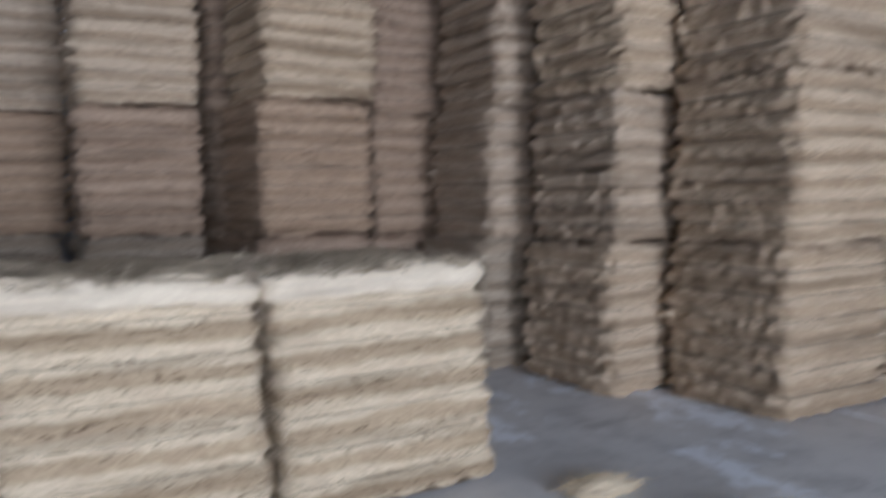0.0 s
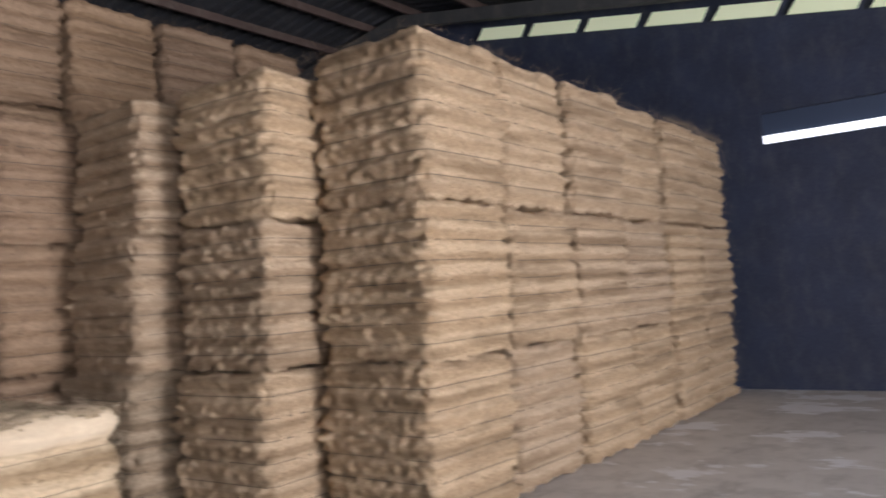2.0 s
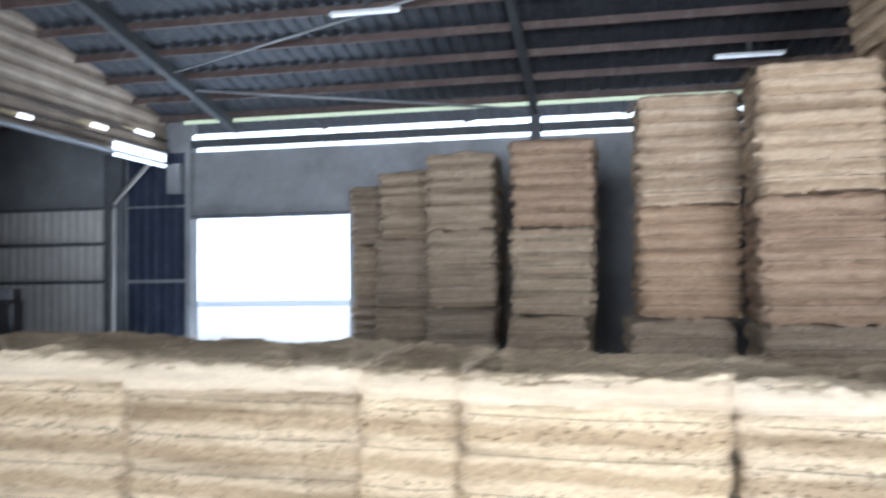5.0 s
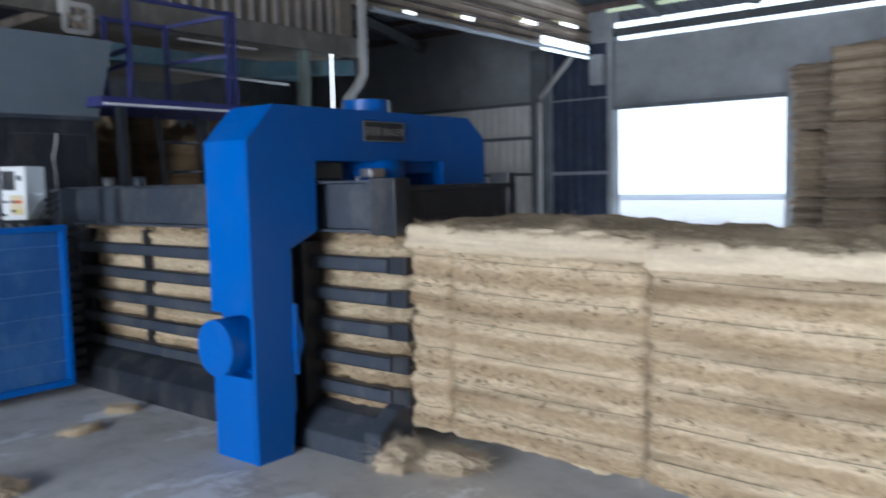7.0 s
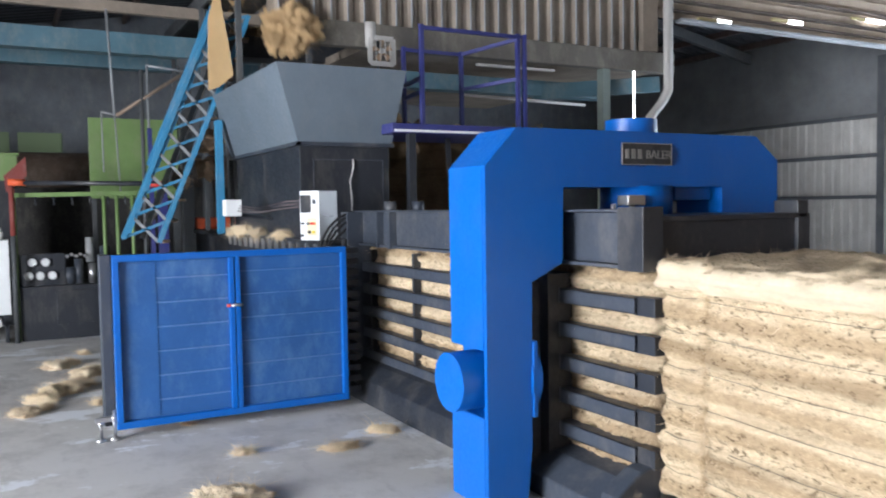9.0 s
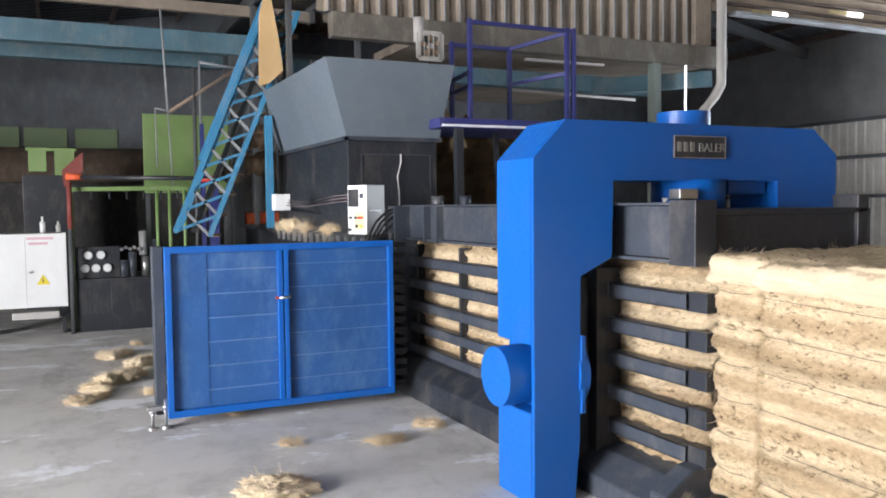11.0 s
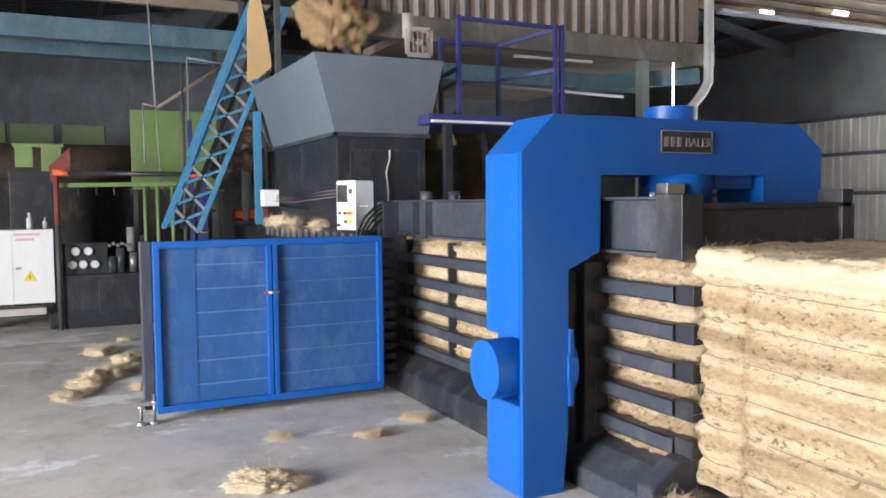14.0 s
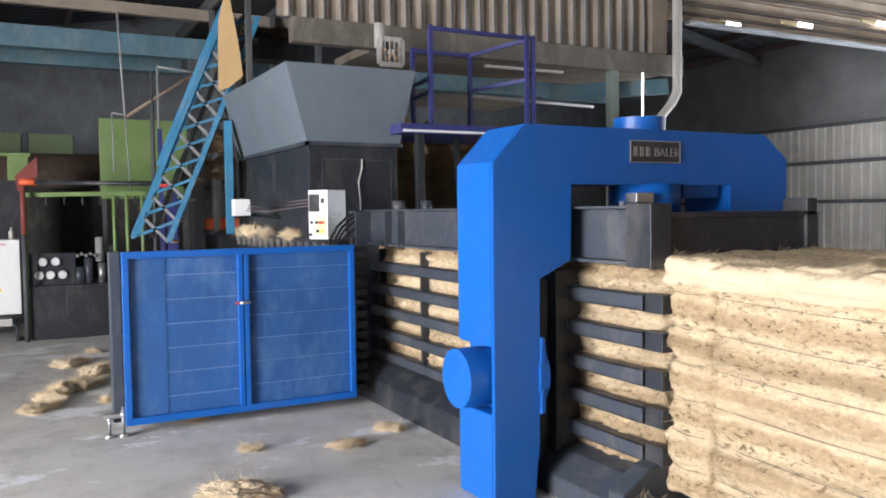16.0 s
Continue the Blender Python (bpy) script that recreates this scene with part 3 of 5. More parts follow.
def stacks():
    A = "tan pressed fibre bale in a tall straight row"
    # the long straight row that runs to the gable
    for i in range(6):
        stack(8.52 + i * 1.06, 0.34 + 0.02 * (i % 2), 3, 0, (0.04 if i == 0 else 0.0, -0.01), (1, 5, 1), 20 + i, A, 0.995 - 0.004 * i, 1.08)
    # some piles go from duller bales below to tan ones on top
    B = "grey-brown pressed fibre bale in a stepped pile"
    stack(8.08, 1.43, 3, 2, (0.05, -0.05), (1, 5, 1), 31, B, 0.98)
    stack(7.88, 2.55, 3, -3, (0.07, 0.0), (0, 1, 5), 32, B, 0.98)
    stack(7.45, 3.72, 3, 3, (0.0, 0.0), (2, 6, 2), 33, B, 0.99)
    stack(6.36, 3.5, 3, 2, (0.045, 0.0), (2, 2, 5), 34, "pressed fibre bale, paler at the top of its pile", 1.03)
    stack(5.2, 4.4, 3, -2, (0.01, 0.0), (0, 6, 5), 35, B, 1.03)
    stack(4.18, 5.55, 3, 1, (0.05, 0.0), (3, 2, 5), 36, B, 1.04)
    stack(2.78, 7.1, 3, -2, (0.03, 0.0), (7, 4, 6), 37, B, 1.0)
    stack(1.42, 8.6, 3, 2, (0.0, 0.0), (4, 7, 0), 38, B, 1.04)
    stack(0.3, 9.9, 3, -1, (0.06, 0.0), (7, 4, 3), 39, B, 1.02)
    stack(-0.5, 11.2, 3, 0, (0.0, 0.0), (4, 7, 4), 40, B, 1.0)
    # taller piles behind
    C = "reddish-tan pressed fibre bale in the tallest pile"
    stack(6.34, 4.75, 4, 7, (0.0, 0.0), (2, 6, 2, 5), 41, C, 1.115)
    stack(7.74, 4.85, 4, -1, (0.0, 0.0), (6, 2, 6, 2), 42, C, 1.115)
    stack(8.85, 4.9, 4, 1, (0.0, 0.0), (2, 6, 2, 6), 43, C, 1.115)
    stack(9.95, 4.9, 4, 0, (0.0, 0.0), (6, 2, 6, 2), 44, C, 1.115)
    stack(11.05, 4.9, 4, 0, (0.0, 0.0), (6, 2, 6, 6), 45, C, 1.115)
    stack(9.0, 2.6, 3, 0, (0.0, 0.0), (2, 6, 2), 46, C, 1.0)
    stack(8.65, 3.8, 3, 0, (0.0, 0.0), (2, 6, 2), 47, C, 1.0)
    stack(9.1, 1.45, 3, 0, (0.0, 0.0), (0, 2, 4), 48, C, 0.99)


def row():
    """The string of fresh bales that leaves the press."""
    spans = [(0.555, 0.80, 0.15), (0.80, 1.885, 0.13), (1.885, 2.94, 0.1), (2.94, 3.36, 0.075), (3.36, 4.405, 0.055), (4.475, 5.45, 0.03), (5.545, 6.58, 0.015)]
    for i, (a, b, z) in enumerate(spans):
        w = b - a
        h = 1.115 - 0.003 * i
        me = bale_mesh("fresh_bale", w + 0.012, 1.04, h, 60 + i, 7, max(12, int(64 * w)), 84, FIBRE_ROW, 0.034, 0.017, 0.8, 0.075 if i else 0.035, 1.35, 0.012, 12, 0.03)
        if i >= 5:
            # the last bales lean back towards the press
            for v in me.vertices:
                v.co.x -= 0.085 * (v.co.z / h - 0.5)
        # clean fluffy roll along the top edge
        me.materials.append(FIBRE_PALE)
        for p in me.polygons:
            if p.center.z > h * 0.885 + 0.02 * noise.noise(p.center * 4 + Vector((i, 0, 0))) and p.normal.z < 0.8:
                p.material_index = 1
        ob = new("fresh_bale", me)
        ob.matrix_basis = pose((a + b) / 2, 0.6 + 0.52 + 0.006 * (i % 2), z, 0, 1.1 if i < 6 else 0, 0.7 * (-1) ** i)
        tagged(ob, "freshly pressed pale coconut fibre bale leaving the press" if i else "short end of a bale leaving the press", "fibre bale", "bales in the press row")
        fibre_fringe(ob, int(2600 * w), w, 1.04, h, 80 + i, 0.045)
        for k in range(6):
            zz = h * (k + 0.95) / 7
            bm = bmesh.new()
            for yy in (-0.525,):
                tube(bm, [(-w / 2 + 0.03, yy, zz), (0, yy - 0.012, zz - 0.006), (w / 2 - 0.03, yy, zz)], 0.0013, 6)
            part("baling_wire", bm, WIRE, ob, "thin dull steel baling wire")


# ---- the press ----
def letters(text, size, x, y, z):
    """A word in relief on a plate that faces +x."""
    cu = bpy.data.curves.new("lettering", "FONT")
    cu.body, cu.size, cu.extrude = text, size, 0.002
    ob = bpy.data.objects.new("lettering", cu)
    bpy.context.scene.collection.objects.link(ob)
    me = bpy.data.meshes.new_from_object(ob.evaluated_get(bpy.context.evaluated_depsgraph_get()))
    bm = bmesh.new()
    bm.from_mesh(me)
    bpy.data.objects.remove(ob)
    bpy.data.curves.remove(cu)
    bpy.data.meshes.remove(me)
    bm.transform(pose(x, y, z, 90, 0, 90))
    return bm


def press():
    baler = empty("baler", "blue and black horizontal baling press with an open side gate", "baling press", pose(0, 0, 0))
    # portal frame
    bm = bmesh.new()
    pts = [(0, 0), (0, 1.71), (0.187, 1.902), (1.89, 1.902), (2.08, 1.76), (2.08, 0), (1.82, 0), (1.82, 1.13), (1.61, 1.21), (1.61, 1.608),
           (0.468, 1.608), (0.464, 1.215), (0.268, 1.13), (0.265, 0.3), (0.24, 0.0)]
    extr(bm, pts, "x", -0.028, 0, 0.003)
    extr(bm, [(0, 0), (0, 0.46), (0.075, 0.47), (0.075, 0.79), (0, 0.8)] + pts[1:], "x", -0.36, -0.026, 0.004)
    portal = part("portal_frame", bm, BLUE, baler, "bright blue painted steel portal")
    bm = bmesh.new()
    cyl(bm, (-0.19, -0.11, 0.63), (-0.19, 0.08, 0.63), 0.15, 40, bev=0.006)
    part("clamp_cylinder", bm, BLUE, portal)
    bm = bmesh.new()
    cyl(bm, (-0.18, 0.262, 0.63), (-0.18, 0.32, 0.63), 0.2, 40, bev=0.006)
    bx(bm, -0.03, 0.012, 0.27, 0.295, 0.44, 0.83, 0.004)
    part("clamp_flange", bm, BLUE, portal)
    bm = bmesh.new()
    cyl(bm, (-0.2, 1.1, 1.9), (-0.2, 1.1, 1.985), 0.145, 40, bev=0.008)
    part("ram_cap", bm, BLUE, portal)
    bm = bmesh.new()
    cyl(bm, (-0.16, 1.1, 1.45), (-0.16, 1.1, 1.61), 0.2, 32)
    bx(bm, -0.3, -0.06, 1.3, 1.58, 1.53, 1.61, 0.01)
    part("ram_flange", bm, BLUE, portal)
    part("clamp_block", box(-0.04, 0.05, 0.86, 0.98, 1.505, 1.56, 0.006), STEEL, portal, "bare steel block")
    for k in range(4):
        part("bolt", rod((0.0, 0.8 + k * 0.13, 1.475), (0.0, 0.8 + k * 0.13, 1.515), 0.014, 8), STEEL, portal)
    plate = part("name_plate", box(0.002, 0.012, 0.85, 1.205, 1.722, 1.84, 0.003), BLACK, portal, "black name plate with a pale rim")
    bm = bmesh.new()
    for y0, y1, z0, z1 in ((0.85, 1.205, 1.722, 1.726), (0.85, 1.205, 1.836, 1.84), (0.85, 0.854, 1.722, 1.84), (1.201, 1.205, 1.722, 1.84)):
        bx(bm, 0.011, 0.015, y0, y1, z0, z1)
    part("plate_rim", bm, STEEL, plate)
    # plain bars in the place of the maker's lettering
    pale = painted("pale_lettering", (0.2, 0.195, 0.18), 0.5)
    for k in range(3):
        y = 0.872 + k * 0.044
        part("plate_bar", box(0.011, 0.015, y, y + 0.028, 1.755, 1.807, 0.002), pale, plate)
    part("lettering", letters("BALER", 0.066, 0.0152, 1.014, 1.757), pale, plate, "dull pale raised letters")
    # compression channel
    bm = bmesh.new()
    bx(bm, -2.87, 0.42, 0.56, 0.6, 1.225, 1.475, 0.004)
    part("upper_side_panel", bm, CHARCOAL, baler, "charcoal steel side panel")
    part("panel_flange", box(-2.87, 0.5, 0.5, 0.6, 1.477, 1.49, 0.003), CHARCOAL, baler)
    part("panel_flange", box(-2.87, 0.5, 0.52, 0.6, 1.205, 1.223, 0.003), CHARCOAL, baler)
    for x, w in ((0.43, 0.06), (-0.13, 0.025), (-0.32, 0.03), (-2.22, 0.05), (-2.44, 0.02), (-2.86, 0.03)):
        part("stiffener", box(x - w / 2, x + w / 2, 0.5, 0.565, 1.2, 1.478, 0.003), CHARCOAL if x < 0.4 else BLACK, baler)
    bm = bmesh.new()
    bx(bm, 0.47, 0.53, 0.57, 1.63, 1.25, 1.43, 0.004)
    bx(bm, 0.4, 0.55, 0.57, 1.63, 1.43, 1.455, 0.003)
    bx(bm, 0.4, 0.55, 1.56, 1.64, 1.2, 1.52, 0.004)
    bx(bm, 0.385, 0.56, 0.495, 0.62, 1.2, 1.5, 0.004)
    part("end_crossbeam", bm, BLACK, baler, "black cross beam over the bale outlet")
    bm = bmesh.new()
    bx(bm, -2.8, 0.4, 0.62, 1.6, 1.43, 1.455, 0.003)
    part("channel_lid", bm, BLACK, baler)
    part("far_side_panel", box(-2.87, 0.5, 1.68, 1.72, 0.1, 1.45, 0.004), BLACK, baler)
    for i in range(5):
        z = 1.07 - 0.179 * i
        for x0, x1 in ((-2.85, -0.36), (-0.15, 0.445)):
            bm = bmesh.new()
            bx(bm, x0, x1, 0.545, 0.553, z - 0.078, z, 0.002)
            bx(bm, x0, x1, 0.545, 0.62, z - 0.008, z, 0.002)
            bx(bm, x0, x1, 0.545, 0.62, z - 0.078, z - 0.07, 0.002)
            part("side_rail", bm, CHARCOAL, baler, "dusty charcoal channel rail")
        for q in (-0.148, -0.37):
            part("rail_tip", box(q, q + 0.012, 0.541, 0.56, z - 0.08, z + 0.002, 0.002), GALV_DARK, baler)
        part("rail_end", box(0.425, 0.56, 0.565, 0.63, z - 0.085, z + 0.005, 0.003), BLACK, baler)
        for x in (-2.7, -1.93):
            part("spacer", box(x - 0.016, x + 0.016, 0.56, 0.62, z + 0.0, z + 0.104, 0.002), BLACK, baler)
    bm = bmesh.new()
    bx(bm, -0.36, -0.14, 0.47, 0.63, 0.02, 1.15, 0.005)
    bx(bm, -0.36, -0.2, 0.28, 0.46, 0.02, 1.1, 0.005)
    part("side_post", bm, BLACK, baler)
    bm = bmesh.new()
    extr(bm, [(0.35, 0), (0.62, 0), (0.62, 0.22), (0.5, 0.2), (0.35, 0.11)], "x", -0.2, 0.43, 0.004)
    extr(bm, [(0.35, 0), (0.62, 0), (0.62, 0.29), (0.5, 0.27), (0.35, 0.17)], "x", 0.43, 0.545, 0.005)
    part("base_plinth", bm, CHARCOAL, baler)
    bm = bmesh.new()
    extr(bm, [(0.36, 0), (0.6, 0), (0.6, 0.3), (0.5, 0.27), (0.38, 0.17)], "x", -2.9, -0.36, 0.004)
    part("base_plinth", bm, BLACK, baler)
    bm = bmesh.new()
    bx(bm, -2.98, -2.84, 0.42, 0.62, 0, 1.48, 0.005)
    part("channel_post", bm, CHARCOAL, baler)
    # hinge side of the open gate: a ladder of black lugs
    for k in range(14):
        z = 0.1 + k * 0.082
        bm = bmesh.new()
        bx(bm, -2.62, -2.42, 0.2, 0.34, z, z + 0.045, 0.006)
        part("hinge_lug", bm, BLACK, baler)
    part("hinge_pin", rod((-2.46, 0.24, 0.04), (-2.46, 0.24, 1.28), 0.022, 12), BLACK, baler)
    # side gate swung open
    gate = part("side_gate", box(-2.36, -2.335, -1.41, 0.16, 0.11, 1.19, 0.002), BLUE_GATE, baler, "dusty blue two-leaf gate panel")
    bm = bmesh.new()
    for y0, y1, z0, z1 in ((-1.44, 0.19, 1.185, 1.23), (-1.44, 0.19, 0.075, 0.122), (-1.44, -1.4, 0.122, 1.185), (0.152, 0.19, 0.122, 1.185), (-0.682, -0.648, 0.122, 1.185), (-0.64, -0.606, 0.122, 1.185)):
        bx(bm, -2.36, -2.3, y0, y1, z0, z1, 0.004)
    part("gate_frame", bm, BLUE, gate, "bright blue square-tube frame")
    for k in range(6):
        z = 0.235 + k * 0.165
        part("gate_rib", box(-2.337, -2.327, -1.165, -0.69, z, z + 0.007, 0.001), BLUE_RIB, gate)
        part("gate_rib", box(-2.337, -2.329, -0.602, 0.15, z + 0.02, z + 0.024, 0.001), BLUE_RIB, gate)
    part("gate_overlay", box(-2.337, -2.331, -1.396, -1.165, 0.132, 1.163, 0.001), BLUE_GATE, gate)
    part("gate_edge", box(-2.5, -2.38, -1.51, -1.44, 0.09, 1.23, 0.006), CHARCOAL, gate, "charcoal steel end plate of the gate")
    bm = bmesh.new()
    bx(bm, -2.305, -2.285, -0.705, -0.68, 0.838, 0.86, 0.003)
    part("latch", bm, RED, gate, "small red latch")
    part("latch_pin", rod((-2.29, -0.675, 0.848), (-2.29, -0.6, 0.852), 0.011, 8), STEEL, gate)
    bm = bmesh.new()
    for y, z in ((-1.54, 0.17), (-1.455, 0.2)):
        cyl(bm, (-2.35, y, 0.02), (-2.35, y, z), 0.011, 10)
        cyl(bm, (-2.35, y, 0.0), (-2.35, y, 0.022), 0.034, 14, bev=0.004)
        cyl(bm, (-2.35, y, z - 0.06), (-2.35, y, z - 0.035), 0.022, 10)
    bx(bm, -2.385, -2.335, -1.575, -1.43, 0.13, 0.16, 0.004)
    part("gate_stand", bm, STEEL, gate, "steel support leg under the gate")
    # main pressing chamber
    bm = bmesh.new()
    bx(bm, -8.4, -2.99, 0.35, 1.72, 0.0, 1.23, 0.008)
    bx(bm, -8.4, -2.99, 0.22, 1.75, 1.2, 1.25, 0.006)
    part("press_chamber", bm, BLACK, baler)
    for k in range(14):
        x = -5.9 + k * 0.22
        part("stud", box(x - 0.012, x + 0.012, 0.2, 0.23, 1.12, 1.22, 0.002), STEEL, baler)
    # hopper
    bm = bmesh.new()
    bx(bm, -5.95, -3.63, 0.3, 1.17, 1.25, 2.1, 0.006)
    hop = part("hopper_box", bm, BLACK, baler)
    for x0, x1 in ((-3.628, -3.622),):
        bm = bmesh.new()
        bx(bm, x0, x1, 0.42, 0.43, 1.3, 1.95)
        bx(bm, x0, x1, 1.1, 1.11, 1.3, 1.95)
        bx(bm, x0, x1, 0.42, 1.11, 1.95, 1.96)
        part("hatch_seam", bm, CHARCOAL, hop)
    bm = bmesh.new()
    lo = [(-5.97, 0.28, 2.1), (-3.61, 0.28, 2.1), (-3.61, 1.19, 2.1), (-5.97, 1.19, 2.1)]
    hi = [(-6.1, 0.05, 2.775), (-3.46, 0.05, 2.775), (-3.46, 1.29, 2.775), (-6.1, 1.29, 2.775)]

    def inset(p, k=0.03):
        c = Vector((-4.78, 0.7, 0))
        return tuple(Vector(p) + (Vector((c.x, c.y, p[2])) - Vector(p)).normalized() * k)
    rings = [[bm.verts.new(p) for p in r] for r in (lo, hi, [inset(p) for p in hi], [inset(p) for p in lo])]
    for a, b in zip(rings, rings[1:]):
        for i in range(4):
            bm.faces.new((a[i], a[(i + 1) % 4], b[(i + 1) % 4], b[i]))
    funnel = part("hopper_funnel", bm, HOPPER_GREY, baler, "grey sheet-steel feed hopper")
    bm = bmesh.new()
    bx(bm, -5.99, -3.59, 0.26, 0.3, 2.075, 2.11, 0.003)
    bx(bm, -3.63, -3.59, 0.26, 1.21, 2.075, 2.11, 0.003)
    part("hopper_flange", bm, CHARCOAL, funnel)
    bm = bmesh.new()
    tube(bm, [(-3.615, 0.78, 1.25), (-3.61, 0.78, 1.6), (-3.6, 0.76, 1.75), (-3.61, 0.8, 1.88), (-3.61, 0.8, 1.96)], 0.008, 6)
    part("sensor_cable", bm, PVC, hop)
    # control box and junction box with cables
    spot = pose(-3.11, 0.275, 1.25, 0, 0, 26)

    def turned(bm):
        bm.transform(spot)
        return bm
    cb = part("control_box", turned(box(-0.11, 0.11, -0.11, 0.11, 0.0, 0.41, 0.008)), WHITE, baler, "white control box with buttons")
    part("screen", turned(box(-0.095, 0.02, -0.117, -0.11, 0.23, 0.375, 0.002)), BLACK, cb)
    part("name_label", turned(box(0.035, 0.075, -0.113, -0.11, 0.3, 0.34, 0.001)), CHARCOAL, cb)
    part("button_field", turned(box(-0.03, 0.085, -0.113, -0.11, 0.04, 0.19, 0.001)), painted("cream_label", (0.7, 0.6, 0.38), 0.5), cb)
    part("side_latch", turned(box(0.11, 0.118, -0.06, 0.05, 0.19, 0.205, 0.002)), STEEL, cb)
    part("base_pad", turned(box(-0.09, 0.09, -0.09, 0.09, -0.012, 0.0, 0.002)), BLACK, cb)
    for k, (mt, xx, zz) in enumerate(((BLACK, -3.19, 1.4), (CHARCOAL, -3.13, 1.4), (RED, -3.09, 1.4), (ORANGE, -3.06, 1.4), (BLACK, -3.12, 1.33), (YELLOW, -3.07, 1.33), (BLACK, -3.2, 1.3))):
        part("button", turned(rod((xx + 3.12, -0.108, zz - 1.26), (xx + 3.12, -0.125, zz - 1.26), 0.012, 10)), mt, cb)
    jb = part("junction_box", box(-4.6, -4.45, -0.17, -0.02, 1.45, 1.61, 0.008), WHITE, baler, "small white junction box")
    bm = bmesh.new()
    for k in range(3):
        z = 1.53 + 0.025 * k
        tube(bm, [(-4.45, -0.06 + 0.01 * k, z - 0.03), (-4.1, 0.03, z - 0.045 - 0.006 * k), (-3.6, 0.16, z - 0.01 + 0.004 * k), (-3.22, 0.25, z + 0.012)], 0.0045, 6)
    part("bracket", bar((-4.53, -0.08, 1.47), (-4.53, 0.3, 1.42), 0.03, 0.03), BLACK, jb)
    part("cable", bm, painted("dusty_cable", (0.2, 0.15, 0.15), 0.6), jb)
    for k, (dz, dy) in enumerate(((0.0, 0.0), (-0.02, 0.035), (-0.05, 0.06), (-0.1, 0.08))):
        bm = bmesh.new()
        tube(bm, [(-2.84, 0.16 + dy, 1.14), (-2.85, 0.2 + dy, 1.25 + dz * 0.3), (-2.86, 0.27 + dy, 1.36 + dz * 0.7), (-2.87, 0.36 + dy * 0.7, 1.435 + dz),
                  (-2.88, 0.46 + dy * 0.4, 1.475 + dz), (-2.9, 0.62, 1.485 + dz)], 0.0115, 8)
        part("hose", bm, RUBBER, baler, "black hydraulic hose")
    for y, x in ((0.7, -2.6), (0.95, -2.6)):
        part("lifting_lug", rod((x, y, 1.45), (x, y, 1.56), 0.05, 14), CHARCOAL, baler)
    return baler


def press_fill():
    """Fibre packed inside the channel, seen between the rails."""
    me = bale_mesh("channel_fill", 3.34, 1.04, 1.06, 91, 6, 170, 70, FIBRE_ROW, 0.045, 0.045, tear=12)
    ob = new("packed_fibre", me)
    ob.matrix_basis = pose(-1.18, 1.17, 0.14)
    tagged(ob, "loose pale fibre packed in the press channel", "fibre")
    fibre_fringe(ob, 2600, 3.3, 1.04, 1.06, 92, 0.07)


def clump(name, at, r, seed, mat=None, stretch=1.4, flat=0.55, count=160, label="loose tuft of pale coconut fibre", category="fibre tuft"):
    bm = bmesh.new()
    bmesh.ops.create_icosphere(bm, subdivisions=5 if count > 250 else 4, radius=1)
    off = Vector((seed * 2.3, seed * 0.7, seed))
    for v in bm.verts:
        k = 1 + 0.45 * noise.fractal(v.co * 1.4 + off, 0.9, 2.2, 4) + 0.16 * abs(noise.noise(v.co * 4.1 + off)) + 0.2 * noise.noise(v.co * 6 + off) + 0.14 * noise.noise(v.co * 15 + off)
        v.co = Vector((v.co.x * stretch, v.co.y, v.co.z * flat)) * r * k
    me = bpy.data.meshes.new(name)
    bm.to_mesh(me)
    bm.free()
    me.polygons.foreach_set("use_smooth", [True] * len(me.polygons))
    me.materials.append(mat or FIBRE_PALE)
    ob = new(name, me)
    ob.matrix_basis = pose(*at, 0, 0, seed * 37 % 360)
    rnd = random.Random(seed)
    vs, fs = [], []
    for _ in range(int(count * (3.2 if r < 0.25 else 3.5))):
        d = Vector((rnd.gauss(0, 1), rnd.gauss(0, 1), rnd.gauss(0.25, 0.8))).normalized()
        k = 1 + 0.45 * noise.fractal(d * 1.4 + off, 0.9, 2.2, 4)
        p = Vector((d.x * stretch, d.y, d.z * flat)) * r * k * 0.97
        ln = rnd.uniform(0.04, 0.11) * (0.6 + 2.2 * r)
        e = (d * 0.35 + Vector((rnd.gauss(0, 1), rnd.gauss(0, 1), rnd.gauss(0, 0.7))).normalized()).normalized()
        bend = Vector((rnd.gauss(0, 0.6), rnd.gauss(0, 0.6), rnd.gauss(-0.3, 0.4)))
        s = e.orthogonal().normalized() * rnd.uniform(0.001, 0.0022)
        i = len(vs)
        for q in range(4):
            f = q / 3
            c = p + e * ln * f + bend * ln * f * f
            vs += [c - s * (1.1 - f), c + s * (1.1 - f)]
        for q in range(3):
            fs.append((i + 2 * q, i + 2 * q + 1, i + 2 * q + 3, i + 2 * q + 2))
    m2 = bpy.data.meshes.new("loose_fibre")
    m2.from_pydata(vs, [], fs)
    m2.materials.append(mat or FIBRE_PALE)
    o2 = new("loose_fibre", m2)
    o2.parent = ob
    tagged(o2, "stray fibre ends", kind="stuff")
    return tagged(ob, label, category, "fibre tufts")


